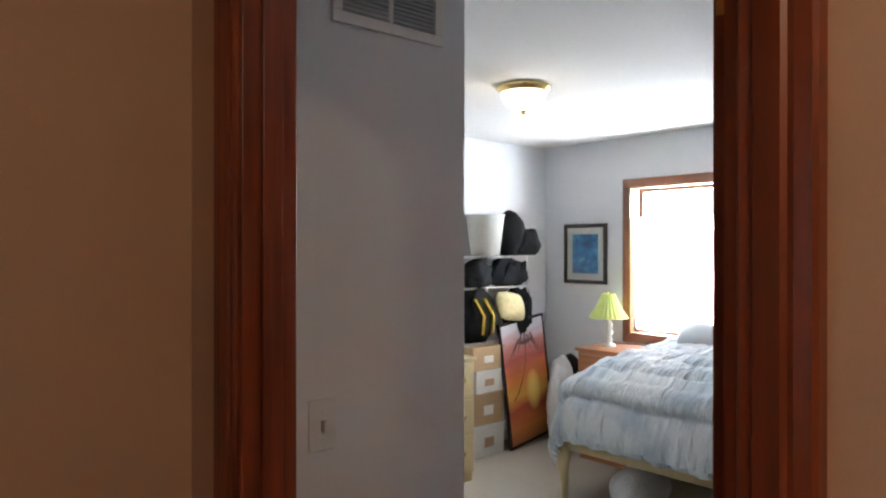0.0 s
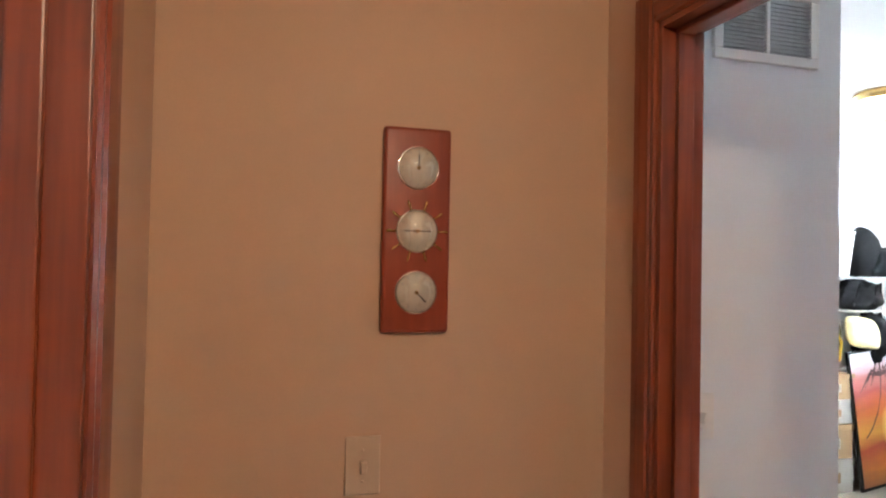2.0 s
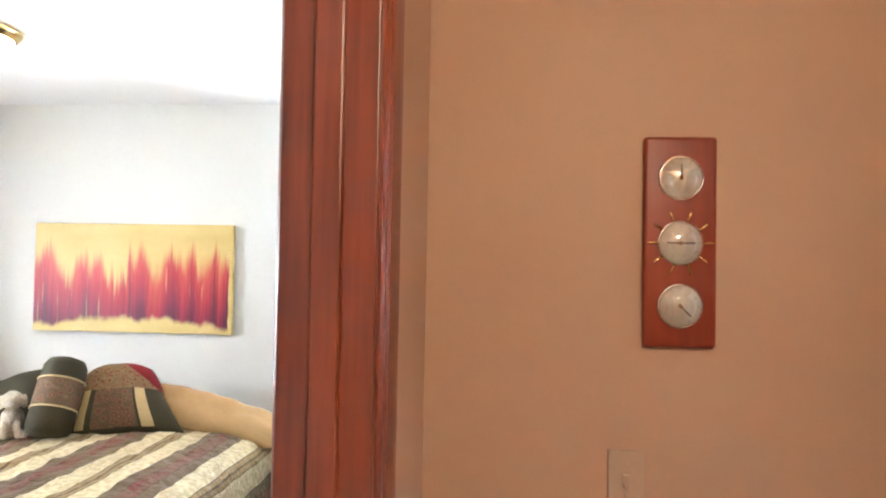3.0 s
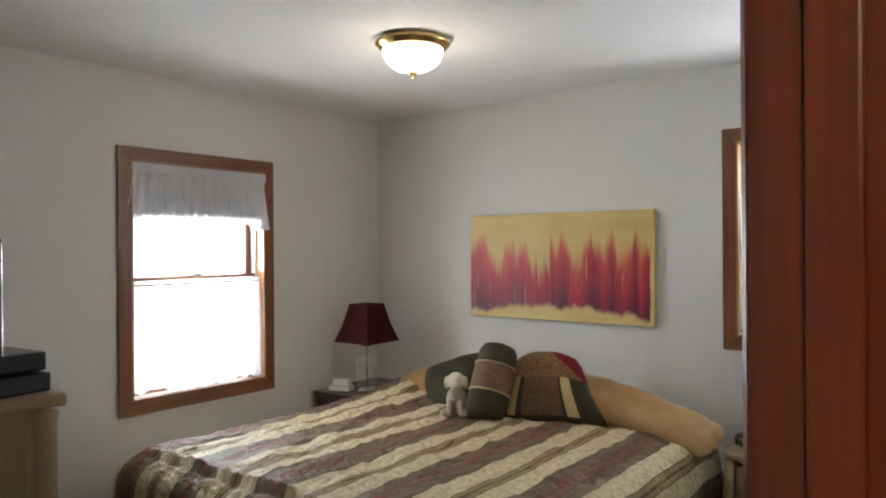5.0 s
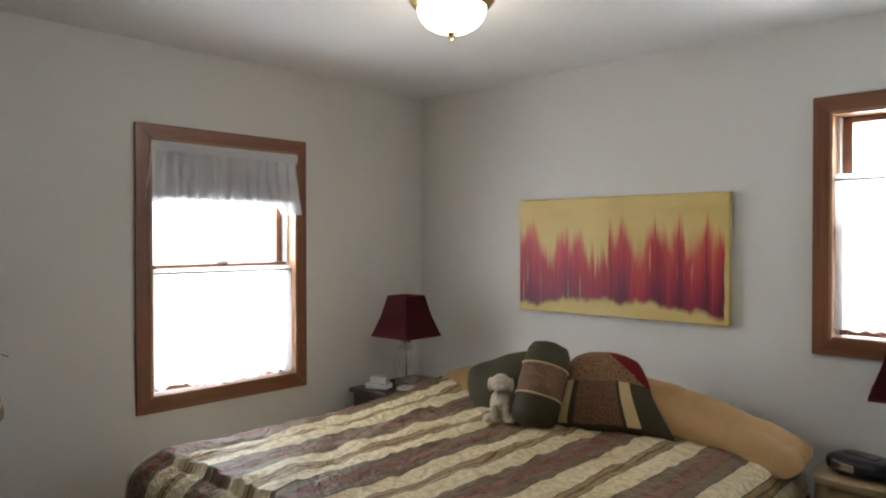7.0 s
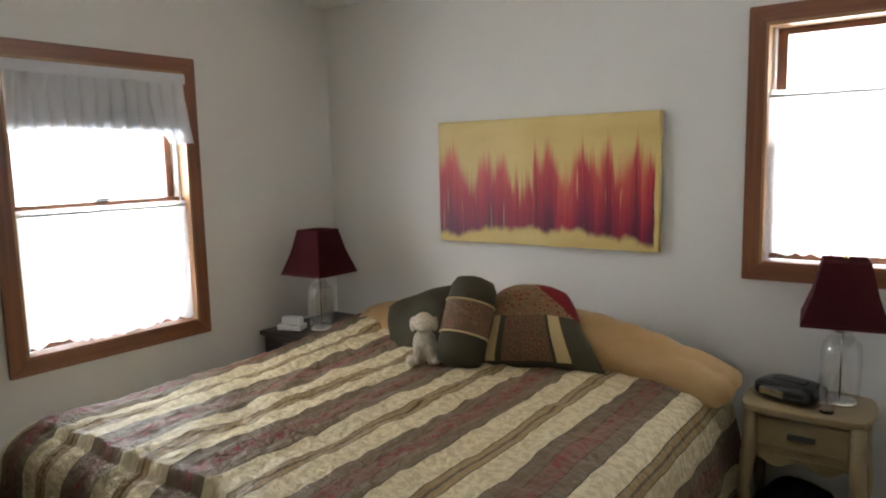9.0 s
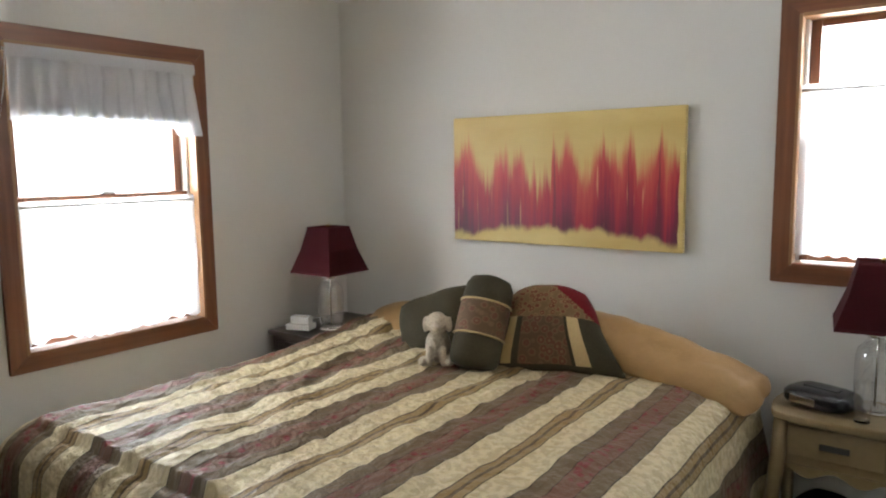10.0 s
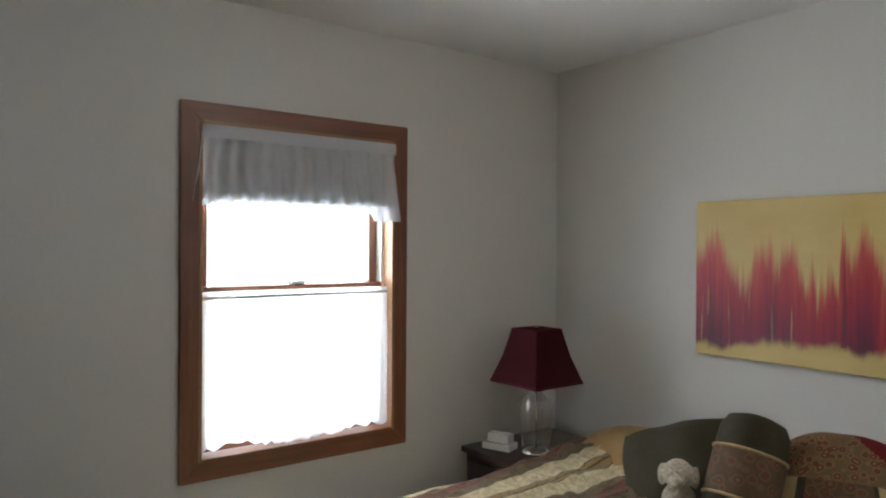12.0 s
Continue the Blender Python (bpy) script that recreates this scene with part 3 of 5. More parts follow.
def structure(name, bm, material, label, category="wall"):
    return tagged(link(name, bm, material), label, category, kind="structure")


def wall_with_opening(axis, a0, a1, b0, b1, z1, op):
    """A wall running along x or y from a0 to a1, between b0 and b1 across; op is (from, to, bottom, top)."""
    bm = bmesh.new()
    o0, o1, zb, zt = op
    for p, q, lo, hi in ((a0, o0, 0, z1), (o1, a1, 0, z1), (o0, o1, 0, zb), (o0, o1, zt, z1)):
        if q - p < 0.002 or hi - lo < 0.002:
            continue
        if axis == "x":
            add_box(bm, p, q, b0, b1, lo, hi)
        else:
            add_box(bm, b0, b1, p, q, lo, hi)
    bmesh.ops.remove_doubles(bm, verts=bm.verts, dist=0.0001)
    return bm


# ---- the large structure ----
T = 0.16  # outer walls
W1 = dict(y0=0.502, y1=1.41, z0=0.785, z1=2.078)     # west window, outside of its casing
N1 = dict(x0=-1.021, x1=-0.235, z0=1.093, z1=2.134)    # north window
K1 = dict(y0=1.045, y1=1.962, z0=0.843, z1=2.114)      # window of the second bedroom
CW = 0.066                                            # casing width
structure("wall_west", wall_with_opening("y", YS - T, YN + T, XW - T, XW, HC, (W1["y0"] + CW, W1["y1"] - CW, W1["z0"] + CW, W1["z1"] - CW)), WALL, "plain off-white painted wall with a window opening")
structure("wall_north", wall_with_opening("x", XW, XE + 0.005, YN, YN + T, HC, (N1["x0"] + CW, N1["x1"] - CW, N1["z0"] + CW, N1["z1"] - CW)), WALL, "plain off-white painted wall behind the bed")
structure("wall_south", box(XW, XE, YS - T, YS, 0, HC), WALL, "plain off-white painted wall")
# the wall between main bedroom and hall: two skins, each in its room's paint
MD0, MD1 = -1.42, -0.571      # main bedroom door opening
KD0, KD1 = -0.999, -0.191     # second bedroom door opening
XM, XQ = -0.109, 0.922    # middle of the two partitions
structure("wall_hall_west_room_side", wall_with_opening("y", YS - T, YN, XE, XM, HC, (MD0, MD1, 0, DH)), WALL, "off-white painted partition with a doorway")
structure("wall_hall_west", wall_with_opening("y", -4.6, 0.0, XM, HX0, HC, (MD0, MD1, 0, DH)), HALL, "tan painted hall wall with a doorway")
structure("wall_hall_end", box(XM, XQ, 0.0, 0.02, 0, HC), HALL, "tan painted wall at the end of the hall")
structure("wall_hall_south", box(XM, XQ, -4.7, -4.6, 0, HC), HALL, "tan painted wall at the back of the hall")
structure("wall_hall_east", wall_with_opening("y", -4.6, 0.0, HX1, XQ, HC, (KD0, KD1, 0, DH)), HALL, "tan painted hall wall with a doorway")
structure("wall_east_room_side", wall_with_opening("y", KYS, VEY, XQ, KX0, HC, (KD0, KD1, 0, DH)), KWALL, "white painted partition with a doorway")
structure("wall_closet", box(XQ, VEX, VEY, YK + T, 0, HC), KWALL, "white painted closet wall with a vent high up")
structure("wall_kids_north", box(VEX, XK, YK, YK + T, 0, HC), KWALL, "white painted wall behind the shelf rack")
structure("wall_kids_east", wall_with_opening("y", KYS, YK + T, XK, XK + T, HC, (K1["y0"] + CW, K1["y1"] - CW, K1["z0"] + CW, K1["z1"] - CW)), KWALL, "white painted wall with a window opening")
structure("wall_kids_south", box(KX0, XK, KYS - T, KYS, 0, HC), KWALL, "white painted wall")
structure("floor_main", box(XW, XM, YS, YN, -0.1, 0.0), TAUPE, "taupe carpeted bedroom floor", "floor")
structure("floor_hall", box(XM, XQ, -4.6, 0.0, -0.1, 0.0), CARPET, "beige carpeted hall floor", "floor")
structure("floor_kids", box(XQ, XK, KYS, YK, -0.1, 0.0), CARPET, "beige carpeted bedroom floor", "floor")
structure("ceiling_main", box(XW - T, XM, YS - T, YN + T, HC, HC + 0.1), CEIL, "white painted ceiling", "ceiling")
structure("ceiling_hall", box(XM, XQ, -4.7, 0.02, HC, HC + 0.1), CEIL, "white painted ceiling", "ceiling")
structure("ceiling_kids", box(XQ, XK + T, KYS - T, YK + T, HC, HC + 0.1), CEIL, "white painted ceiling", "ceiling")


def baseboard(x0, x1, y0, y1, label="white painted baseboard", material=WHITE):
    bm = box(x0, x1, y0, y1, 0, 0.085, 0.004)
    tagged(link("baseboard", bm, material), label, "baseboard", kind="structure")


baseboard(XW, XE, YN - 0.014, YN)
baseboard(XW, XW + 0.014, YS, YN - 0.014)
baseboard(XE - 0.014, XE, MD1 + 0.08, YN - 0.014)
baseboard(HX0, HX1, -0.014, 0.0, "stained wooden baseboard", TRIM_X)
baseboard(VEX, XK, YK - 0.014, YK)
baseboard(XK - 0.014, XK, KYS, YK - 0.014)


# ---- door frames ----
def moulded_casing(length, width, proud):
    """A casing board with a stepped face, standing along z; x across its width, y out of the wall (negative)."""
    bm = bmesh.new()
    prof = [(0, 0), (0, -proud * 0.45), (width * 0.06, -proud * 0.7), (width * 0.2, -proud * 0.62), (width * 0.26, -proud * 0.85), (width * 0.6, -proud),
            (width * 0.66, -proud * 0.82), (width * 0.74, -proud * 0.9), (width * 0.95, -proud * 0.95), (width, -proud * 0.75), (width, 0)]
    lo, hi = [bm.verts.new((x, y, 0)) for x, y in prof], [bm.verts.new((x, y, length)) for x, y in prof]
    for i in range(len(prof) - 1):
        bm.faces.new((lo[i], lo[i + 1], hi[i + 1], hi[i]))
    bm.faces.new((lo[-1], lo[0], hi[0], hi[-1]))
    bm.faces.new(lo[::-1]), bm.faces.new(hi)
    return bm


def door_frame(name, x0, x1, y0, y1, label, cas_hi, cas_lo):
    """A lined doorway through a wall between x0 and x1, from y0 to y1; cas_hi and cas_lo are casing widths past y1 and y0."""
    root = thing(name, Matrix(), label, "door frame", kind="structure")
    j = 0.018
    a, b = x0 - 0.004, x1 + 0.004
    part("jamb", box(a, b, y1 - j, y1 + 0.001, 0, DH, 0.002), TRIM_V, root)
    part("jamb", box(a, b, y0 - 0.001, y0 + j, 0, DH, 0.002), TRIM_V, root)
    part("head_jamb", box(a, b, y0, y1, DH - j, DH + 0.001, 0.002), TRIM_Y, root)
    mid = (a + b) / 2
    part("door_stop", box(mid - 0.018, mid + 0.018, y1 - j - 0.012, y1 - j, 0, DH - j, 0.003), TRIM_V, root)
    part("door_stop", box(mid - 0.018, mid + 0.018, y0 + j, y0 + j + 0.012, 0, DH - j, 0.003), TRIM_V, root)
    part("door_stop", box(mid - 0.018, mid + 0.018, y0 + j, y1 - j, DH - j - 0.012, DH - j, 0.003), TRIM_Y, root)
    for face, turn in ((x1, 90), (x0, -90)):
        for y, w, sgn in ((y1 - 0.006, cas_hi, 1), (y0 + 0.006, cas_lo, -1)):
            bm = moulded_casing(DH + 0.055, w, 0.018)
            # x of the board runs away from the opening, its face out of the wall
            out = 1 if turn == 90 else -1
            bm.transform(Matrix(((0, -out, 0, face), (sgn, 0, 0, y), (0, 0, 1, 0), (0, 0, 0, 1))))
            part("casing", bm, TRIM_V, root)
        bm = moulded_casing(y1 - y0 - 0.012, 0.062, 0.018)
        out = 1 if turn == 90 else -1
        bm.transform(Matrix(((0, -out, 0, face), (0, 0, 1, y0 + 0.006), (1, 0, 0, DH - 0.006), (0, 0, 0, 1))))
        part("head_casing", bm, TRIM_Y, root)
    return root


d1 = door_frame("door_1", XE, HX0, MD0, MD1, "reddish stained wooden door frame to the main bedroom", 0.095, 0.064)
d2 = door_frame("door_2", HX1, KX0, KD0, KD1, "reddish stained wooden door frame to the second bedroom", 0.066, 0.056)
leaf = thing("door_leaf", pose(KX0 + 0.014, KD0 + 0.046, 0), "reddish stained flush door standing open into the second bedroom", "door", kind="structure")
part("slab", box(0, 0.76, 0, 0.035, 0.012, DH - 0.024, 0.003), TRIM_V, leaf)
part("knob", lathe([(0, 0), (0.030, 0.002), (0.030, 0.006), (0.012, 0.012), (0.011, 0.030), (0.026, 0.040), (0.027, 0.055), (0.015, 0.066), (0, 0.068)], 24, pose(0.70, 0.035, 0.95, -90)), BRASS, leaf, "round brass knob", True)
for hz in (0.25, 1.02, 1.775):
    part("hinge_leaf", box(-0.002, -0.0002, 0.004, 0.031, hz, hz + 0.09, 0.0005, 1), BRASS, leaf, "brass hinge leaf")
    part("hinge", lathe([(0, 0), (0.007, 0.002), (0.007, 0.088), (0, 0.09)], 12, Matrix.Translation((-0.006, -0.004, hz))), BRASS, leaf, "brass hinge", True)


# ---- windows: local x along the wall, z up, y outwards; the casing's lower left corner is the origin ----
def sash(root, name, x0, x1, z0, z1, y, rail=0.045, stile=0.040):
    s = part(name, box(x0, x0 + stile, y, y + 0.035, z0, z1, 0.004), WIN_V, root)
    part("stile", box(x1 - stile, x1, y, y + 0.035, z0, z1, 0.004), WIN_V, s)
    part("rail", box(x0 + stile, x1 - stile, y, y + 0.035, z0, z0 + rail, 0.004), WIN_X, s)
    part("rail", box(x0 + stile, x1 - stile, y, y + 0.035, z1 - rail, z1, 0.004), WIN_X, s)
    p = part("pane", box(x0 + stile - 0.003, x1 - stile + 0.003, y + 0.014, y + 0.018, z0 + rail - 0.003, z1 - rail + 0.003), PANE, s, "clear window pane")
    p.visible_shadow = False
    return s


def window(name, m, w, h, label, split=0.5):
    root = thing(name, m, label, "window", kind="structure")
    c = CW
    # mitred casing boards
    for nm, flat, material in (("casing", [(0, 0), (c, c), (c, h - c), (0, h)], WIN_V), ("casing", [(w, 0), (w, h), (w - c, h - c), (w - c, c)], WIN_V),
                               ("casing", [(0, h), (c, h - c), (w - c, h - c), (w, h)], WIN_X), ("casing", [(0, 0), (w, 0), (w - c, c), (c, c)], WIN_X)):
        bm = bmesh.new()
        f = bm.faces.new([bm.verts.new((x, -0.018, z)) for x, z in flat])
        r = bmesh.ops.extrude_face_region(bm, geom=[f])
        bmesh.ops.translate(bm, vec=(0, 0.019, 0), verts=[v for v in r["geom"] if isinstance(v, bmesh.types.BMVert)])
        bmesh.ops.bevel(bm, geom=list(bm.edges), offset=0.003, segments=2, affect="EDGES")
        part(nm, bm, material, root)
    # inner bead, lining and stool; the pale tone includes painted edge light
    b, dd = c - 0.004, 0.125
    part("lining", box(b, b + 0.012, -0.020, dd, c, h - c, 0.002), PALE_V, root, "paler wooden lining, partly toned for light caught on its edge")
    part("lining", box(w - b - 0.012, w - b, -0.020, dd, c, h - c, 0.002), PALE_V, root, "paler wooden lining, partly toned for light caught on its edge")
    part("lining", box(b + 0.012, w - b - 0.012, -0.020, dd, h - c - 0.010, h - c + 0.004, 0.002), PALE_X, root, "paler wooden lining, partly toned for light caught on its edge")
    part("sill", box(b + 0.012, w - b - 0.012, -0.020, dd, c - 0.004, c + 0.010, 0.004), WIN_X, root)
    for x in (b + 0.012, w - b - 0.024):
        part("sash_track", box(x, x + 0.012, 0.046, dd - 0.005, c + 0.014, h - c - 0.010, 0.002), WHITE, root, "pale sash track")
    x0, x1, z0, z1 = b + 0.024, w - b - 0.024, c + 0.014, h - c - 0.010
    zm = z0 + (z1 - z0) * split
    sash(root, "upper_sash", x0, x1, zm - 0.012, z1, 0.082, 0.026, 0.036)
    low = sash(root, "lower_sash", x0, x1, z0, zm + 0.012, 0.042, 0.026, 0.030)
    part("sash_lock", box(w / 2 - 0.03, w / 2 + 0.03, 0.040, 0.075, zm + 0.012, zm + 0.026, 0.006), GRILLE, low, "small grey metal sash lock")
    return root


MW = pose(XW, W1["y0"], W1["z0"], 0, 0, 90)
MN = pose(N1["x0"], YN, N1["z0"])
MK = pose(XK, K1["y1"], K1["z0"], 0, 0, -90)
WW, WH = W1["y1"] - W1["y0"], W1["z1"] - W1["z0"]
NW, NH = N1["x1"] - N1["x0"], N1["z1"] - N1["z0"]
KW, KH = K1["y1"] - K1["y0"], K1["z1"] - K1["z0"]
window("window_1", MW, WW, WH, "double-hung wooden window with brown casing", 0.5)
window("window_2", MN, NW, NH, "double-hung wooden window beside the bed", 0.5)
window("window_3", MK, KW, KH, "bright wooden window of the second bedroom", 0.5)


def curtain(m, w, z, h, pleats, material, label, nm="cafe_curtain", deep=0.010, ragged=0.02, flare=0.0, seed=0.0, y=0.018, sag=0.0):
    root = thing(nm, m @ pose((w - (w - 0.14)) / 2, y, z), label, "curtain")
    cw = w - 0.14
    part("rod", tube([(-0.008, 0, 0.0), (cw + 0.008, 0, 0.0)], 0.006, 10), WHITE, root, "thin white curtain rod", True)
    part("cloth", cloth_strip(cw, h, pleats, deep, ragged=ragged, flare=flare, seed=seed, sag=sag), material, root, "", True)
    hd = cloth_strip(cw, 0.022, pleats * 2, 0.006, nz=3, seed=seed + 2)
    hd.transform(Matrix.Translation((0, 0, 0.022)))
    part("ruffle_heading", hd, material, root, "", True)
    if nm == "valance":
        band = cloth_strip(cw + 0.006, 0.045, 3, 0.002, nz=4, seed=seed + 5)
        band.transform(Matrix.Translation((-0.003, -0.010, 0.020)))
        part("rod_pocket", band, material, root, "flat stitched rod pocket", True)
    return root


curtain(MW, WW, 1.428 - W1["z0"] - 0.022, 0.535, 9, SHEER, "sheer white cafe curtain over the lower sash", seed=1.0)
curtain(MW, WW, 1.982 - W1["z0"], 0.246, 13, VALANCE, "short gathered white valance across the window top", "valance", 0.014, 0.012, 0.06, 4.0, -0.022, 0.05)
curtain(MN, NW, 1.80 - N1["z0"], 0.60, 7, SHEER, "sheer white cafe curtain on a thin rod", seed=7.0)
curtain(MK, KW, 1.79 - K1["z0"], 0.83, 8, SHEER, "sheer white curtain over the bright window", seed=9.0)


# ---- lamps ----
def ceiling_lamp(x, y, label, k=1.0):
    root = thing("ceiling_lamp", pose(x, y, HC) @ Matrix.Diagonal((k, k, 0.88, 1)), label, "ceiling lamp", "flush ceiling lamps")
    part("brass_pan", lathe([(0.0, 0), (0.150, 0), (0.166, -0.006), (0.172, -0.018), (0.164, -0.028), (0.150, -0.040), (0.146, -0.046), (0.135, -0.046), (0.0, -0.03)], 48), BRASS, root, "polished brass rim", True)
    part("glass_dome", lathe([(0.137, -0.042), (0.136, -0.060), (0.126, -0.090), (0.104, -0.118), (0.070, -0.138), (0.03, -0.148), (0.0, -0.150)], 48), DOME, root, "lit frosted glass dome", True)
    part("finial", lathe([(0.0, -0.146), (0.018, -0.147), (0.020, -0.153), (0.009, -0.158), (0.012, -0.166), (0.008, -0.176), (0.0, -0.180)], 20), BRASS, root, "small brass finial", True)
    return root


ceiling_lamp(-1.90, 1.06, "lit brass and frosted glass ceiling lamp", 0.92)
ceiling_lamp(3.172, 1.287, "lit brass and frosted glass ceiling lamp", 0.86)
ceiling_lamp(0.42, -1.85, "lit brass and frosted glass ceiling lamp")
dome_bulb(-1.90, 1.06, 3.0)
dome_bulb(3.172, 1.287, 2.5)
dome_bulb(0.42, -1.85, 11, (1.0, 0.75, 0.48))


def table_lamp(m, label):
    """A four-sided shade on a clear glass jug."""
    root = thing("table_lamp", m, label, "table lamp", "glass table lamps")
    part("foot", lathe([(0, 0), (0.055, 0), (0.058, 0.006), (0.05, 0.014), (0, 0.014)], 32), CHROME, root, "polished metal foot", True)
    prof = [(0.0, 0.016), (0.052, 0.016), (0.060, 0.03), (0.066, 0.08), (0.066, 0.185), (0.060, 0.22), (0.038, 0.245), (0.030, 0.256), (0.032, 0.264)]
    part("glass_jug", lathe(prof, 36), JUG, root, "clear glass jug body", True)
    part("stem", lathe([(0, 0.02), (0.004, 0.02), (0.004, 0.33), (0, 0.33)], 10), CHROME, root, "", True)
    part("neck_cap", lathe([(0.0, 0.262), (0.034, 0.262), (0.034, 0.274), (0.012, 0.282), (0.010, 0.31), (0, 0.31)], 24), CHROME, root, "polished metal neck", True)
    bm = bmesh.new()
    zb, zt = 0.300, 0.515
    rows = []
    for k, z in ((0.0, zb), (0.5, (zb + zt) / 2), (1.0, zt)):
        h = 0.136 + (0.074 - 0.136) * k - 0.006 * math.sin(math.pi * k)
        rows.append([bm.verts.new((sx * h, sy * h, z)) for sx, sy in ((-1, -1), (1, -1), (1, 1), (-1, 1))])
    for a, b in zip(rows, rows[1:]):
        for i in range(4):
            bm.faces.new((a[i], a[(i + 1) % 4], b[(i + 1) % 4], b[i]))
    bmesh.ops.solidify(bm, geom=list(bm.faces), thickness=0.003)
    sh = part("shade", bm, BURGUNDY, root, "burgundy square cloth shade")
    for z, h in ((zb, 0.1365), (zt, 0.0745)):
        b2 = bmesh.new()
        for x0, x1, y0, y1 in ((-h, h, -h, -h + 0.004), (-h, h, h - 0.004, h), (-h, -h + 0.004, -h, h), (h - 0.004, h, -h, h)):
            add_box(b2, x0, x1, y0, y1, z - 0.006, z + 0.006)
        part("rim_band", b2, BURGUNDY, sh)
    part("shade_ring", tube([(-0.074, 0, zt - 0.02), (0.074, 0, zt - 0.02)], 0.003, 6), CHROME, sh)
    part("finial", lathe([(0, zt - 0.02), (0.006, zt - 0.02), (0.006, zt + 0.005), (0.010, zt + 0.012), (0.0, zt + 0.022)], 14), BRASS, root, "", True)
    return root


# ---- main bedroom: bed ----
BX0, BX1, BY0, BY1, BT = -2.99, -1.016, 0.30, 2.228, 0.72
bed = thing("bed", pose(0, 0, 0), "large bed with mattress on a low frame", "bed")
part("mattress", box(BX0 + 0.05, BX1 - 0.05, BY0 + 0.05, BY1, 0.40, BT - 0.03, 0.05, 4), WHITE, bed, "", True)
part("box_spring", box(BX0 + 0.06, BX1 - 0.06, BY0 + 0.06, BY1, 0.18, 0.398, 0.02), BOX_WHITE, bed)
for lx in (BX0 + 0.12, BX1 - 0.12):
    for ly in (BY0 + 0.14, BY1 - 0.1):
        part("leg", lathe([(0, 0), (0.03, 0), (0.03, 0.179), (0, 0.179)], 16, Matrix.Translation((lx, ly, 0))), DARK_WOOD, bed, "", True)
spread = drape(BX0, BX1, BY0, BY1 - 0.03, BT, 0.50, "wes", 0.12, 0.016, 0.011, 3.0, 0.042, 0.0, 0.026, 0.095, 21.0, 0.020)
hem = hem_split(spread, "w", 0.26)
comforter = thing("comforter", pose(0, 0, 0), "burgundy, taupe, cream and gold striped jacquard comforter spread over the bed", "bedspread")
part("cover", spread, STRIPES, comforter, "", True)
part("border", hem, BORDER, comforter, "plain olive-brown border", True)


def pillow(name, m, w, h, t, material, label, seed=0.0, wrinkle=0.008, soft=0.3):
    return tagged_at(link(name, pillow_mesh(w, h, t, n=30, seed=seed, wrinkle=wrinkle, soft=soft), material, True), m, label)


def tagged_at(ob, m, label, category="pillow"):
    ob.matrix_world = m
    return tagged(ob, label, category)


pillow("pillow", pose(-1.375, 2.03, 0.80, -66, 11.5, -4), 0.90, 0.27, 0.16, TAN_CLOTH, "long tan satin pillow leaning at the head of the bed", 2.0, 0.022, 0.26)
pillow("pillow", pose(-2.36, 2.06, 0.785, -70, -1, 3), 1.05, 0.38, 0.14, TAN_CLOTH, "long tan satin pillow behind the cushions", 5.0, 0.016)
pillow("cushion", pose(-2.273, 1.873, 0.835, -36, -18, 22), 0.43, 0.36, 0.19, OLIVE, "plain olive velvet cushion leaning back", 8.0, 0.018, 0.22)

# patchwork cushion: panels sewn from different cloths
pc = thing("patchwork_cushion", pose(-1.745, 1.893, 0.888, -34, -3, 15), "patchwork cushion of brocade, gold and olive panels", "cushion")
low = lambda u, v, s: s < 0 and -0.85 <= v < 0.12
panels = [("olive_panel", OLIVE, lambda u, v, s: s > 0 or v < -0.85 or (v < 0.12 and (u > 0.60 or u < -0.64 or 0.36 < u < 0.42 or -0.48 < u < -0.42))),
          ("check_panel", PATCH_CHECK, lambda u, v, s: s < 0 and v >= 0.12 and u <= 1.02 - 0.9 * v),
          ("wine_panel", WINE_CLOTH, lambda u, v, s: s < 0 and v >= 0.12 and u > 1.02 - 0.9 * v),
          ("floral_panel", PATCH_FLORAL, lambda u, v, s: low(u, v, s) and -0.42 <= u <= 0.36),
          ("gold_panel", GOLD_CLOTH, lambda u, v, s: low(u, v, s) and 0.42 <= u <= 0.60),
          ("gold_panel", GOLD_CLOTH, lambda u, v, s: low(u, v, s) and -0.64 <= u <= -0.48)]
for nm, mt, kp in panels:
    pm2 = pillow_mesh(0.47, 0.40, 0.19, n=40, seed=11.0, wrinkle=0.016, keep=kp, soft=0.42, low=0.1)
    for v in pm2.verts:
        v.co.x = v.co.x * (1.0 - 0.50 * v.co.z / 0.40 - 0.05 * math.cos(v.co.z * 14)) - 0.09 * (v.co.z + 0.10)
    part(nm, pm2, mt, pc, "", True)

# bolster: a stuffed roll with a brocade band between two cords
bo = thing("bolster", pose(-1.94, 1.609, 0.755, -27, 2, 8) @ Matrix.Diagonal((1, 1, 0.86, 1)), "olive bolster with a brocade band and cream cords", "bolster")
R = 0.098
part("roll", lathe([(0, 0.0), (0.05, 0.004), (0.085, 0.02), (R, 0.05), (R * 1.01, 0.12), (R, 0.20), (R, 0.34), (R * 0.97, 0.39), (0.08, 0.425), (0.045, 0.44), (0, 0.443)], 44), OLIVE, bo, "", True)
part("brocade_band", lathe([(R * 1.005, 0.155), (R * 1.025, 0.165), (R * 1.03, 0.23), (R * 1.025, 0.298), (R * 1.005, 0.308)], 44), PATCH_FLORAL, bo, "rust floral brocade band", True)
for z in (0.153, 0.310):
    part("cord", ring_tube(R * 1.02, 0.005, 44, Matrix.Translation((0, 0, z))), GOLD_CLOTH, bo, "cream twisted cord", True)

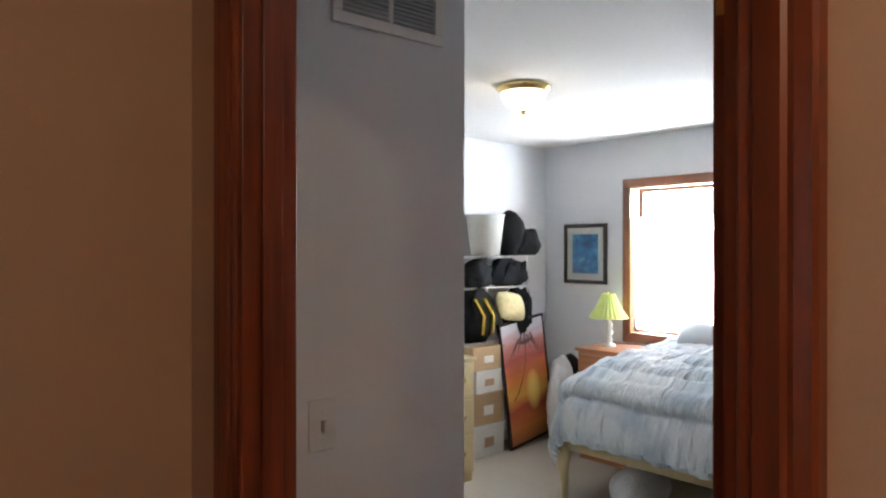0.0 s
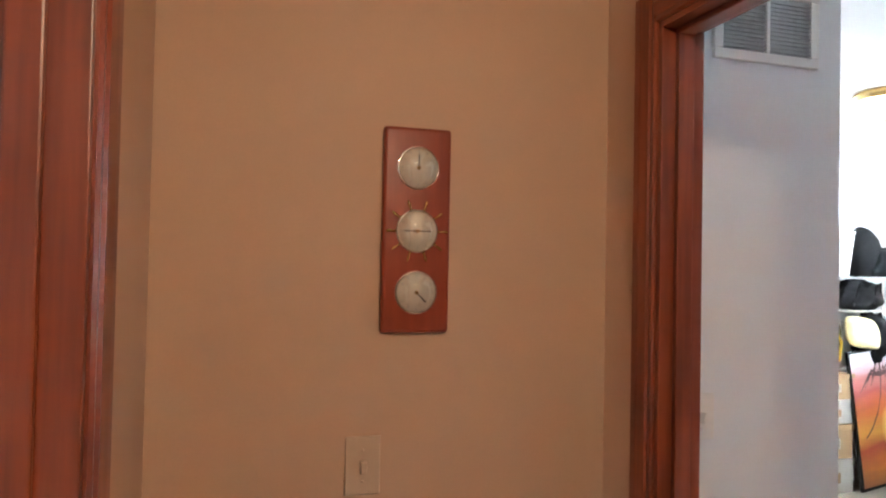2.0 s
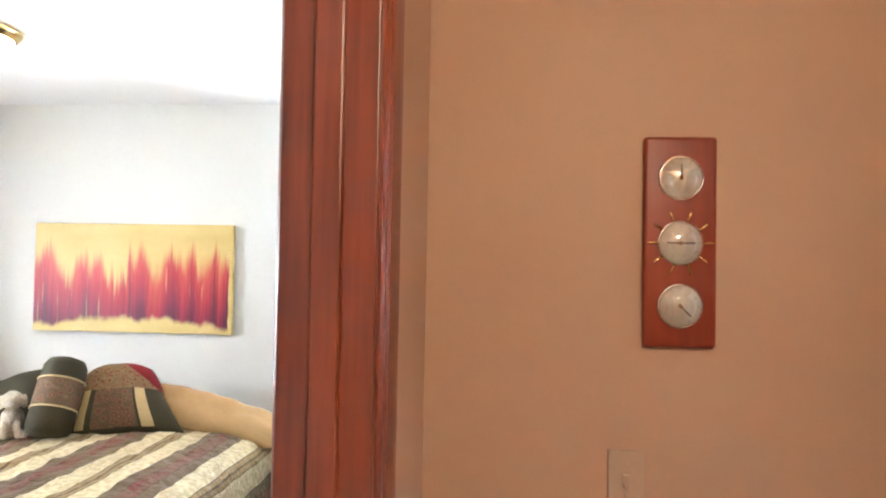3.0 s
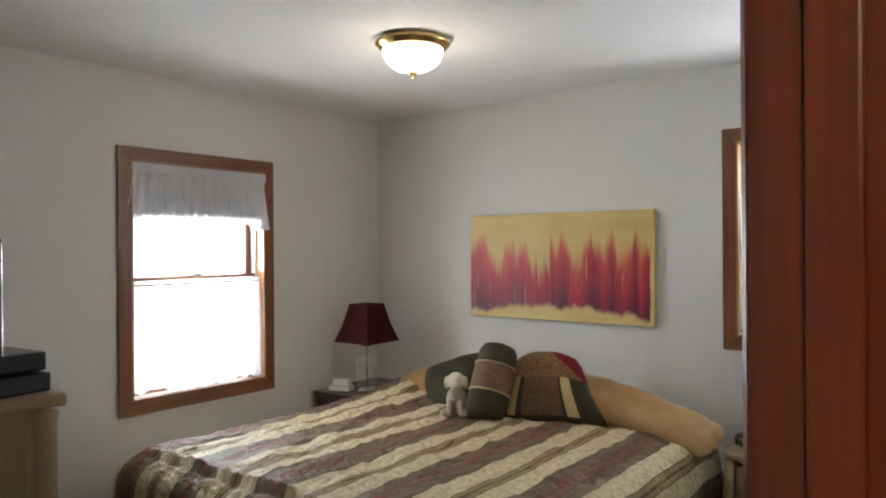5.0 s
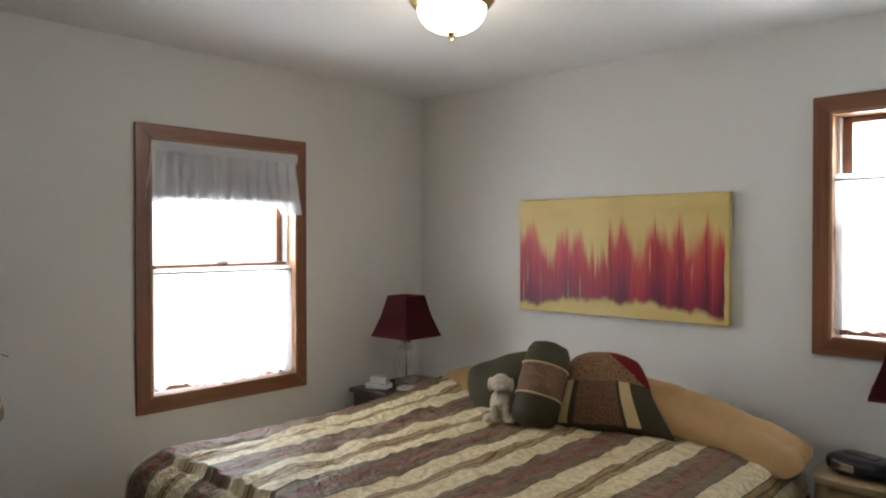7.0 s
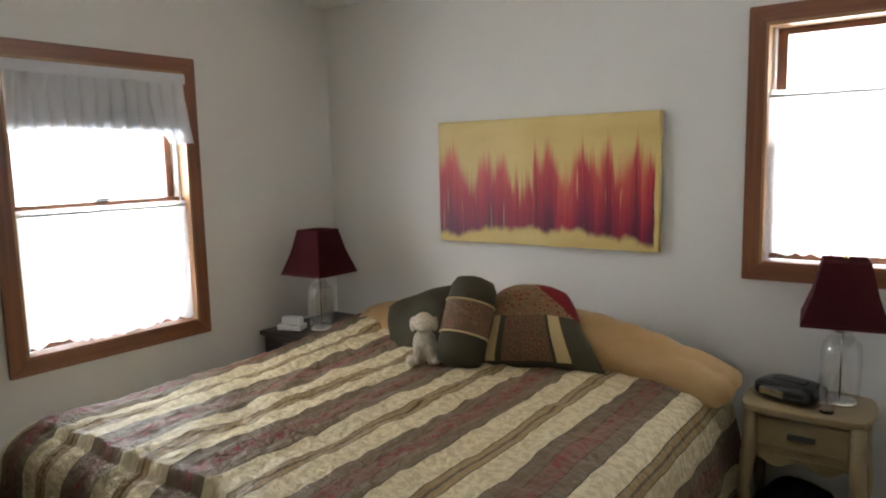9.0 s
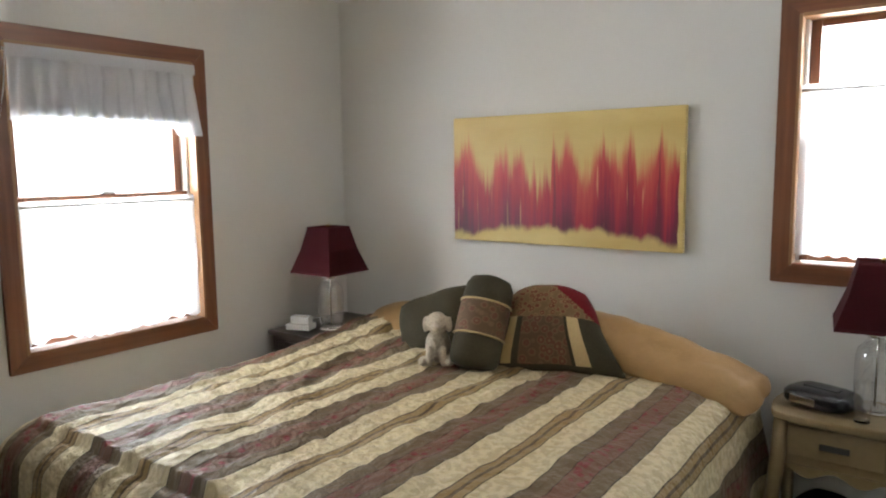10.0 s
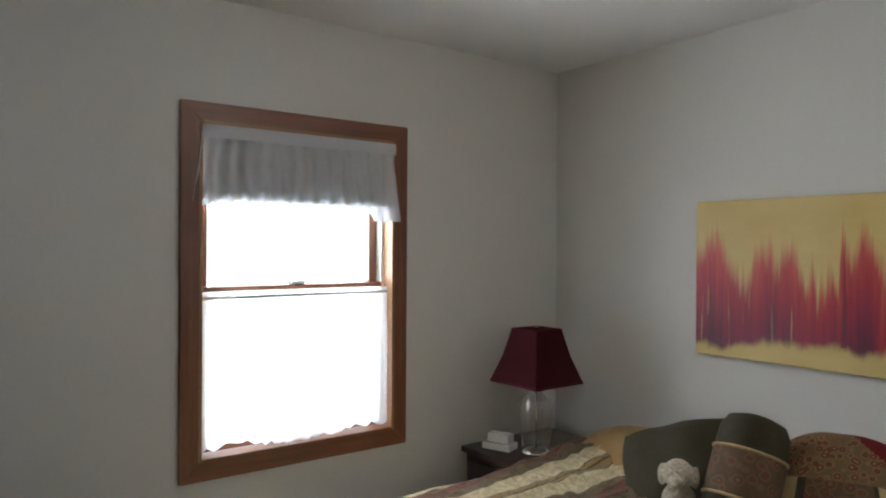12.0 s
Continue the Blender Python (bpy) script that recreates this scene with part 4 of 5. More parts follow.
# stuffed toy dog, one plain shape
dog = bmesh.new()
for cx, cy, cz, sx, sy, sz in ((0, 0, 0.065, 0.048, 0.045, 0.066), (0, -0.015, 0.155, 0.043, 0.042, 0.04), (0, -0.055, 0.145, 0.020, 0.022, 0.017), (-0.043, -0.01, 0.148, 0.013, 0.022, 0.030),
                               (0.043, -0.01, 0.148, 0.013, 0.022, 0.030), (-0.026, -0.052, 0.035, 0.015, 0.017, 0.040), (0.026, -0.052, 0.035, 0.015, 0.017, 0.040),
                               (-0.05, -0.045, 0.016, 0.020, 0.040, 0.016), (0.05, -0.045, 0.016, 0.020, 0.040, 0.016)):
    bmesh.ops.create_icosphere(dog, subdivisions=3, radius=1.0, matrix=Matrix.Translation((cx, cy, cz)) @ Matrix.Diagonal((sx, sy, sz, 1)))
for v in dog.verts:
    v.co += v.co.normalized() * 0.004 * noise.noise(v.co * 90)
toy = tagged_at(link("stuffed_toy", dog, PLUSH, True), pose(-2.104, 1.614, 0.762, 0, 0, 30) @ Matrix.Scale(1.06, 4), "small cream plush dog sitting against the bolster", "stuffed toy")
blend = toy.modifiers.new("one_skin", "REMESH")
blend.mode, blend.voxel_size, blend.use_smooth_shade = "VOXEL", 0.0045, True

# rolled blind under the window head; unseen cloth added to dim the valance top
bl = thing("roller_blind", MW @ pose(CW + 0.012, 0.012, WH - CW - 0.014), "white roller blind, with unseen cloth added to dim the valance", "blind")
part("roll", tube([(0, 0, -0.022), (WW - 2 * CW - 0.024, 0, -0.022)], 0.019, 14), WHITE, bl, "", True)
part("dimming_cloth", box(0.004, WW - 2 * CW - 0.028, -0.0215, -0.0200, -0.235, -0.030), WHITE, bl)
part("dimming_cloth_bar", box(0.004, WW - 2 * CW - 0.028, -0.026, -0.016, -0.250, -0.234, 0.003), WHITE, bl)

# ---- painting over the bed ----
can = thing("painting", pose(-2.475, YN - 0.004, 1.179), "wide unframed canvas with red strokes on yellow", "painting")
part("canvas", box(0, 1.128, -0.034, 0.0, 0, 0.593, 0.004), PAINTING, can)
part("stretcher", box(0.03, 1.10, 0.0005, 0.003, 0.03, 0.56), CARD, can)


# ---- nightstands ----
def nightstand(m, w, d, h, label):
    """French-style stand with a shaped top, one drawer, a scalloped apron and curved legs."""
    root = thing("nightstand", m, label, "nightstand")
    bm = bmesh.new()
    n = 40
    ring = []
    for i in range(n):
        a = 2 * math.pi * i / n
        ca, sa = math.cos(a), math.sin(a)
        k = (abs(ca) ** 9 + abs(sa) ** 9) ** (-1 / 9)
        bow = 1 + 0.035 * math.cos(4 * a)
        ring.append((ca * k * w / 2 * bow, sa * k * d / 2 * bow))
    lo, hi = [bm.verts.new((x * 0.985, y * 0.985, h - 0.022)) for x, y in ring], [bm.verts.new((x, y, h - 0.004)) for x, y in ring]
    cap = [bm.verts.new((x * 0.985, y * 0.985, h)) for x, y in ring]
    for a, b in ((lo, hi), (hi, cap)):
        for i in range(n):
            bm.faces.new((a[i], a[(i + 1) % n], b[(i + 1) % n], b[i]))
    bm.faces.new(lo[::-1]), bm.faces.new(cap)
    part("top", bm, OLD_CREAM, root)
    x, y = w / 2 - 0.03, d / 2 - 0.03
    part("body", box(-x, x, -y + 0.012, y, h - 0.185, h - 0.024, 0.004), OLD_CREAM, root)
    dr = part("drawer", box(-x + 0.035, x - 0.035, -y, -y + 0.014, h - 0.150, h - 0.042, 0.005), OLD_CREAM, root)
    part("pull", box(-0.045, 0.045, -y - 0.010, -y - 0.002, h - 0.110, h - 0.088, 0.004), GREY_DARK, dr, "dark metal bail pull")
    # scalloped apron
    ap = bmesh.new()
    pts = []
    for i in range(25):
        u = i / 24
        pts.append((-x + 0.02 + u * (2 * x - 0.04), h - 0.185 - 0.030 * (0.5 - 0.5 * math.cos(u * 4 * math.pi)) * (1 if 0.1 < u < 0.9 else 0.6) - 0.006))
    f = ap.faces.new([ap.verts.new((px, -y + 0.004, pz)) for px, pz in pts] + [ap.verts.new((x - 0.02, -y + 0.004, h - 0.180)), ap.verts.new((-x + 0.02, -y + 0.004, h - 0.180))])
    r = bmesh.ops.extrude_face_region(ap, geom=[f])
    bmesh.ops.translate(ap, vec=(0, 0.014, 0), verts=[v for v in r["geom"] if isinstance(v, bmesh.types.BMVert)])
    part("apron", ap, OLD_CREAM, root)
    for sx in (-1, 1):
        for sy in (-1, 1):
            pts = [(sx * (x - 0.012 + o), sy * (y - 0.012 + o), z) for o, z in ((0.0, h - 0.03), (0.006, h - 0.19), (0.016, h * 0.55), (0.006, h * 0.3), (-0.004, h * 0.14), (0.006, 0.03), (0.014, 0.0))]
            part("leg", tube(pts, 0.024, 10, [1, 1.1, 1.0, 0.75, 0.6, 0.6, 0.75]), OLD_CREAM, root, "curved cream leg", True)
    return root


nightstand(pose(-0.742, 2.118, 0, 0, 0, 0), 0.42, 0.32, 0.69, "cream nightstand with one drawer and curved legs")
tumbler = thing("drinking_glass", pose(-0.673, 2.022, 0.691), "plain clear drinking glass on the nightstand", "drinking glass")
part("glass_wall", lathe([(0, 0.006), (0.023, 0.006), (0.025, 0.012), (0.029, 0.135), (0.0285, 0.137)], 32), JUG, tumbler, "", True)
part("glass_base", lathe([(0, 0), (0.0235, 0), (0.0245, 0.003), (0.0235, 0.0055), (0, 0.0055)], 32), GLASS, tumbler, "thick glass bottom", True)
table_lamp(pose(-0.649, 2.156, 0.691, 0, 0, 8), "clear glass jug lamp with a square burgundy shade")

ln = thing("side_table", pose(-3.042, 1.959, 0), "small dark wooden bedside table", "side table")
part("top", box(-0.20, 0.20, -0.27, 0.27, 0.705, 0.73, 0.004), DARK_WOOD, ln)
part("body", box(-0.185, 0.185, -0.25, 0.25, 0.42, 0.704, 0.004), DARK_WOOD, ln)
part("drawer", box(-0.165, 0.165, -0.262, -0.251, 0.46, 0.68, 0.004), DARK_WOOD, ln)
for sx in (-1, 1):
    for sy in (-1, 1):
        part("leg", box(sx * 0.165 - 0.018, sx * 0.165 + 0.018, sy * 0.225 - 0.018, sy * 0.225 + 0.018, 0, 0.419, 0.003), DARK_WOOD, ln)
table_lamp(pose(-2.97, 1.873, 0.731, 0, 0, 0), "clear glass jug lamp with a square burgundy shade")
bx = thing("tissue_box", pose(-3.11, 1.796, 0.731, 0, 0, 20), "small white box on the bedside table", "box")
part("carton", box(-0.065, 0.065, -0.04, 0.04, 0, 0.028, 0.003), BOX_WHITE, bx)
part("clock_case", box(-0.045, 0.055, -0.026, 0.026, 0.0285, 0.066, 0.005), BOX_WHITE, bx)

# clock radio
rd = thing("clock_radio", pose(-0.803, 2.115, 0.691, 0, 0, -20), "glossy black clock radio on the nightstand", "clock radio")
bm = bmesh.new()
bmesh.ops.create_uvsphere(bm, u_segments=36, v_segments=18, radius=1.0)
for v in bm.verts:
    sgn = lambda q, e: math.copysign(abs(q) ** e, q)
    v.co = Vector((sgn(v.co.x, 0.55) * 0.115, sgn(v.co.y, 0.55) * 0.085, 0.034 + sgn(v.co.z, 0.6) * 0.034))
part("case", bm, BLACK, rd, "", True)
part("display", box(-0.07, 0.02, -0.0865, -0.078, 0.018, 0.046, 0.003), CHROME, rd, "pale display window")
part("top_ridge", box(-0.06, 0.06, -0.02, 0.02, 0.062, 0.071, 0.004), BLACK, rd)

# dark bag pushed under the nightstand
bg = bmesh.new()
bmesh.ops.create_icosphere(bg, subdivisions=4, radius=1.0)
for v in bg.verts:
    c = v.co.copy()
    v.co = Vector((c.x * 0.18, c.y * 0.13, max(-0.155, c.z * 0.24))) * (1 + 0.12 * noise.noise(c * 2.5))
for v in bg.verts:
    v.co.z = max(0.0, v.co.z + 0.155)
tagged_at(link("bag", bg, BLACK_CLOTH, True), pose(-0.755, 2.084, 0.0), "slack black cloth bag on the floor under the nightstand", "bag")

# ---- tall chest with television ----
ch = thing("chest_of_drawers", pose(-2.082, -0.614, 0, 0, 0, -12), "tall cream chest of drawers with grooved corner posts", "chest")
cw, cd, chh = 0.91, 0.48, 1.275
part("body", box(-cw / 2 + 0.03, cw / 2 - 0.014, -cd / 2, cd / 2 - 0.03, 0.09, chh - 0.03, 0.004), OLD_CREAM, ch)
tp = part("top", box(-cw / 2 - 0.012, cw / 2 + 0.012, -cd / 2, cd / 2 + 0.014, chh - 0.029, chh, 0.011, 4), OLD_CREAM, ch, "rounded cream top")
for sx in (-1, 1):
    x = sx * (cw / 2 - 0.026)
    p = part("corner_post", lathe([(0, 0.0), (0.028, 0.0), (0.028, 0.06), (0.024, 0.08), (0.026, chh - 0.07), (0.029, chh - 0.04), (0.0, chh - 0.032)], 20, Matrix.Translation((x, cd / 2 - 0.024, 0))), OLD_CREAM, ch, "", True)
    part("groove_line", box(x + sx * 0.012, x + sx * 0.0165, cd / 2 - 0.062, cd / 2 - 0.054, 0.12, chh - 0.05), CREAM_LINE, p, "worn gold groove line")
for i in range(5):
    z = 0.13 + i * 0.222
    dr = part("drawer", box(-cw / 2 + 0.065, cw / 2 - 0.065, cd / 2 - 0.030, cd / 2 - 0.012, z, z + 0.205, 0.006), OLD_CREAM, ch)
    for kx in (-0.24, 0.24):
        part("knob", lathe([(0, 0), (0.007, 0.0), (0.006, 0.012), (0.015, 0.018), (0.012, 0.026), (0, 0.028)], 16, pose(kx, cd / 2 - 0.012, z + 0.10, -90)), BRASS, dr, "brass knob", True)
part("base", box(-cw / 2 + 0.02, cw / 2 - 0.02, -cd / 2 + 0.01, cd / 2 - 0.02, 0.0, 0.089, 0.005), OLD_CREAM, ch)

tv = thing("television", pose(-1.925, -0.710, chh + 0.001, 0, 0, 4), "black television standing on the tall chest", "television")
bm = box(-0.30, 0.30, -0.06, 0.13, 0.05, 0.335, 0.02, 3)
part("cabinet", bm, BLACK, tv, "", True)
part("screen", box(-0.27, 0.27, 0.129, 0.134, 0.085, 0.312, 0.002), BLACK, tv)
part("stand", box(-0.16, 0.16, -0.09, 0.11, 0.0, 0.051, 0.008), BLACK, tv)
for k, (x, z, w) in enumerate(((-1.669, 0.0, 0.17), (-1.684, 0.043, 0.16))):
    pl = thing("disc_player", pose(x - 0.014, -0.656, chh + 0.001 + z, 0, 0, 6), "flat black disc player stacked on the chest", "disc player", "stacked players")
    part("case", box(-w / 2, w / 2, -0.19, 0.17, 0, 0.041, 0.005), BLACK, pl)
    part("front_trim", box(-w / 2 + 0.01, w / 2 - 0.01, 0.169, 0.174, 0.010, 0.030, 0.002), CHROME, pl, "silver front strip")
jar = thing("candle_jar", pose(-2.318, -0.362, chh + 0.001), "pink candle in a clear glass jar", "candle")
part("jar", lathe([(0, 0), (0.038, 0), (0.040, 0.006), (0.040, 0.095), (0.037, 0.096)], 28), JUG, jar, "", True)
part("wax", lathe([(0, 0.009), (0.0355, 0.009), (0.0355, 0.055), (0, 0.057)], 28), PINK, jar, "pink wax", True)
bt = thing("bottle", pose(-2.43, -0.346, chh + 0.001), "slim white plastic bottle", "bottle")
part("body", lathe([(0, 0), (0.03, 0), (0.032, 0.01), (0.032, 0.12), (0.022, 0.16), (0.012, 0.185), (0.010, 0.20), (0, 0.20)], 28), WHITE, bt, "", True)
part("cap", lathe([(0, 0.2005), (0.012, 0.2005), (0.011, 0.245), (0.004, 0.25), (0, 0.25)], 20), WHITE, bt, "", True)
gl = thing("eyeglasses", pose(-2.09, -0.43, chh + 0.012, 0, 0, 30), "folded dark-rimmed eyeglasses on the chest", "eyeglasses")
for sx in (-1, 1):
    part("rim", ring_tube(0.022, 0.0022, 24, Matrix.Translation((sx * 0.027, 0, 0.012)) @ pose(0, 0, 0, 80)), GREY_DARK, gl, "", True)
    part("temple", tube([(sx * 0.05, 0, 0.02), (sx * 0.052, 0.05, 0.018), (sx * 0.05, 0.11, -0.006)], 0.002, 6), GREY_DARK, gl, "", True)
part("bridge", tube([(-0.006, 0, 0.016), (0.006, 0, 0.016)], 0.002, 6), GREY_DARK, gl, "", True)

# ---- hall: weather station and switch ----
ws = thing("weather_station", pose(0.375, -0.0015, 1.41) @ Matrix.Scale(1.058, 4), "red wooden wall barometer with three round dials", "barometer")
BW, BH = 0.131, 0.387
part("board", box(0, BW, -0.018, 0, 0, BH, 0.008, 3), RED_WOOD, ws, "", True)
for k, zc in enumerate((0.310, 0.191, 0.076)):
    c = Matrix.Translation((BW / 2, -0.019, zc)) @ pose(0, 0, 0, 90)
    r = 0.039
    d = part("dial", lathe([(0, 0.004), (r * 0.95, 0.004), (r * 0.96, 0.0), (0, 0.0)], 40, c), DIAL, ws, "silvery round dial", True)
    part("bezel", ring_tube(r, 0.0022, 40, c), CHROME, d, "thin polished bezel", True)
    part("dome_glass", lathe([(r * 0.99, 0.003), (r * 0.9, 0.010), (r * 0.65, 0.017), (r * 0.3, 0.0205), (0, 0.0212)], 40, c), JUG, d, "domed clear glass", True)
    a = (90, 0, -45)[k]
    part("needle", box(-0.026 if k == 1 else -0.004, 0.026, -0.0012, 0.0012, 0.0055, 0.0065), GREY_DARK, d).matrix_basis = c @ pose(0, 0, 0, 0, 0, a)
    part("needle_hub", lathe([(0, 0.005), (0.004, 0.005), (0.003, 0.009), (0, 0.0095)], 14, c), BRASS, d, "", True)
    for i in range(24):
        t = 2 * math.pi * i / 24
        if i % 2 == 0:
            part("tick", box(r * 0.74, r * 0.88, -0.0006, 0.0006, 0.0042, 0.0046), GRILLE, d).matrix_basis = c @ pose(0, 0, 0, 0, 0, math.degrees(t))
    if k == 1:
        for i in range(10):
            b2 = lathe([(0, 0), (0.0022, 0.0), (0.0016, 0.006), (0.0030, 0.012), (0.0014, 0.018), (0.0, 0.020)], 10, pose(0, 0, 0, 0, 90, 0))
            b2.transform(Matrix.Translation((r + 0.002, 0, 0.002)))
            part("wheel_spoke", b2, BRASS, ws, "small brass wheel spoke", True).matrix_basis = c @ pose(0, 0, 0, 0, 0, 36 * i)


def switch_plate(m, label, material):
    root = thing("light_switch", m, label, "light switch")
    part("plate", box(-0.035, 0.035, -0.006, 0, -0.057, 0.057, 0.003, 3), material, root)
    part("toggle", box(-0.006, 0.006, -0.022, -0.005, -0.013, 0.010, 0.002), material, root)
    for z in (-0.03, 0.03):
        part("screw", lathe([(0, 0.0), (0.003, 0.0), (0.002, 0.0012), (0, 0.0014)], 10, pose(0, -0.006, z, 90)), material, root, "", True)


switch_plate(pose(0.348, -0.001, 1.151), "ivory wall switch plate on the tan wall", CREAM_PLATE)
switch_plate(pose(1.21, VEY - 0.001, 1.185), "white wall switch plate beside the doorway", WHITE)

# return-air vent on the closet wall
vt = thing("wall_vent", pose(1.231, VEY - 0.0015, 2.077), "white framed return-air vent with grey louvres", "vent")
VW, VH = 0.324, 0.20
for x0, x1, z0, z1 in ((0, VW, 0, 0.026), (0, VW, VH - 0.026, VH), (0, 0.026, 0.026, VH - 0.026), (VW - 0.026, VW, 0.026, VH - 0.026), (VW / 2 - 0.006, VW / 2 + 0.006, 0.026, VH - 0.026)):
    part("frame_bar", box(x0, x1, -0.012, 0, z0, z1, 0.003), WHITE, vt)
part("backing", box(0.02, VW - 0.02, -0.003, -0.001, 0.02, VH - 0.02), GRILLE, vt)
for i in range(13):
    z = 0.032 + i * 0.0105
    part("louvre", box(0.026, VW - 0.026, -0.009, -0.004, z, z + 0.005), GRILLE, vt, "", False)

# ---- second bedroom ----
kb = thing("bed", pose(0, 0, 0), "cream wooden bed with a pale blue quilt under the window", "bed")
KBX0, KBX1, KBY0, KBY1, KBT = 3.797, 5.049, -0.324, 1.592, 0.80
part("mattress", box(KBX0 + 0.05, KBX1 - 0.03, KBY0 + 0.03, KBY1 - 0.05, 0.501, KBT - 0.03, 0.05, 4), WHITE, kb, "", True)
part("rail", box(KBX0 + 0.02, KBX1 - 0.02, KBY0 + 0.02, KBY1 - 0.02, 0.33, 0.50, 0.012, 3), CREAM, kb, "cream lacquered bed rail")
for lx in (KBX0 + 0.05, KBX1 - 0.05):
    for ly in (KBY0 + 0.05, KBY1 - 0.05):
        part("leg", tube([(lx, ly, 0.42), (lx - 0.012, ly, 0.30), (lx - 0.028, ly, 0.22), (lx - 0.010, ly, 0.10), (lx - 0.012, ly, 0.03), (lx - 0.022, ly, 0.0)], 0.036, 12, [1, 1.2, 1.0, 0.7, 0.7, 0.9]), CREAM, kb, "curved cream leg", True)
spread = drape(KBX0, KBX1, KBY0, KBY1, KBT, 0.25, "wn", 0.15, 0.018, 0.022, 9.0, 0.03, 0.045, 0.024, 0.0, 46.0, 0.010, 0.09)
hem = hem_split(spread, "wn", 0.03)
quilt = thing("quilt", pose(0, 0, 0), "puffy pale blue and white quilt hanging over the bed", "quilt")
part("cover", spread, QUILT, quilt, "", True)
part("hem", hem, QUILT, quilt, "", True)
pillow("pillow", pose(4.93, 1.24, 0.965, -62, 0, -75), 0.30, 0.24, 0.15, QUILT, "soft pale blue pillow by the window", 14.0, 0.015)
st = bmesh.new()
bmesh.ops.create_icosphere(st, subdivisions=4, radius=1.0)
for v in st.verts:
    v.co = Vector((v.co.x * 0.24, v.co.y * 0.16, v.co.z * 0.13)) * (1 + 0.05 * noise.noise(v.co * 3))
    v.co.z = max(0, v.co.z + 0.10)
tagged_at(link("storage_bag", st, BAG_WHITE, True), pose(4.159, 1.211, 0.0), "white plastic storage bag under the bed", "bag")

# bedside table and lime lamp
kt = thing("bedside_table", pose(4.844, 1.834, 0), "orange-stained wooden bedside table", "side table")
part("top", box(-0.23, 0.22, -0.28, 0.24, 0.805, 0.83, 0.005), ORANGE_WOOD, kt)
part("body", box(-0.21, 0.21, -0.25, 0.22, 0.06, 0.804, 0.004), ORANGE_WOOD, kt)
for i in range(3):
    dr = part("drawer", box(-0.226, -0.211, -0.23, 0.20, 0.10 + i * 0.235, 0.315 + i * 0.235, 0.004), ORANGE_WOOD, kt)
    part("knob", lathe([(0, 0), (0.006, 0), (0.014, 0.014), (0, 0.022)], 14, pose(-0.226, -0.015, 0.21 + i * 0.235, 0, -90)), BRASS, dr, "", True)
part("base", box(-0.20, 0.20, -0.24, 0.21, 0, 0.059), ORANGE_WOOD, kt)
kl = thing("table_lamp", pose(4.844, 1.931, 0.831), "white candlestick lamp with a lime green flared shade", "table lamp")
part("base", lathe([(0, 0), (0.055, 0), (0.055, 0.012), (0.022, 0.026), (0.034, 0.05), (0.020, 0.075), (0.033, 0.105), (0.019, 0.135), (0.030, 0.165), (0.014, 0.195), (0.010, 0.225), (0, 0.225)], 28), WHITE, kl, "", True)
bm = bmesh.new()
rings = []
for z, r in ((0.215, 0.148), (0.235, 0.135), (0.29, 0.098), (0.35, 0.066), (0.40, 0.050)):
    rings.append([bm.verts.new((r * (1 + 0.03 * math.cos(24 * a)) * math.cos(a), r * (1 + 0.03 * math.cos(24 * a)) * math.sin(a), z)) for a in [2 * math.pi * i / 96 for i in range(96)]])
for a, b in zip(rings, rings[1:]):
    for i in range(96):
        bm.faces.new((a[i], a[(i + 1) % 96], b[(i + 1) % 96], b[i]))
part("shade", bm, LIME, kl, "lime green pleated flared shade", True)
part("finial", lathe([(0, 0.39), (0.010, 0.395), (0.006, 0.41), (0, 0.42)], 12), BRASS, kl, "", True)

# framed print on the window wall
fp = thing("framed_print", pose(XK - 0.0015, 2.54, 1.284, 0, 0, -90), "dark framed blue print with a pale mat", "picture")
FW, FH = 0.428, 0.492
for x0, x1, z0, z1 in ((0, FW, 0, 0.03), (0, FW, FH - 0.03, FH), (0, 0.03, 0.03, FH - 0.03), (FW - 0.03, FW, 0.03, FH - 0.03)):
    part("frame_bar", box(x0, x1, -0.022, 0, z0, z1, 0.004), DARK_WOOD, fp)
part("mat_board", box(0.028, FW - 0.028, -0.010, -0.004, 0.028, FH - 0.028), MAT_PAPER, fp)
part("print", box(0.085, FW - 0.085, -0.013, -0.0105, 0.085, FH - 0.085), BLUE_PRINT, fp)

# leaning framed sunset poster
A, B = Vector((4.36, 2.49, 0.0)), Vector((4.93, 2.535, 0.0))
ux = (B - A).normalized()
lean = Vector((-ux.y, ux.x, 0))
uz = (lean * 0.05 + Vector((0, 0, 1))).normalized()
uy = uz.cross(ux)
pm = Matrix((ux, uy, uz)).transposed().to_4x4() @ Matrix.Rotation(radians(-6.0), 4, "Y")
pm.translation = A + Vector((0, 0, 0.004))
po = thing("poster", pm, "black framed palm and sunset poster leaning on boxes", "poster")
PW, PH = 0.578, 0.985
for x0, x1, z0, z1 in ((0, PW, 0, 0.02), (0, PW, PH - 0.02, PH), (0, 0.02, 0.02, PH - 0.02), (PW - 0.02, PW, 0.02, PH - 0.02)):
    part("frame_bar", box(x0, x1, -0.012, 0.012, z0, z1, 0.003), BLACK, po)
part("print", box(0.018, PW - 0.018, -0.006, 0.006, 0.018, PH - 0.018), SUNSET, po)
pal = tube([(0.10, -0.0085, 0.36), (0.17, -0.0085, 0.42), (0.24, -0.0085, 0.52), (0.29, -0.0085, 0.64), (0.31, -0.0085, 0.78)], 0.006, 6)
pal.transform(Matrix.Translation((0, -0.0045, 0)) @ Matrix.Diagonal((1, 0.2, 1, 1)) @ Matrix.Translation((0, 0, 0)))
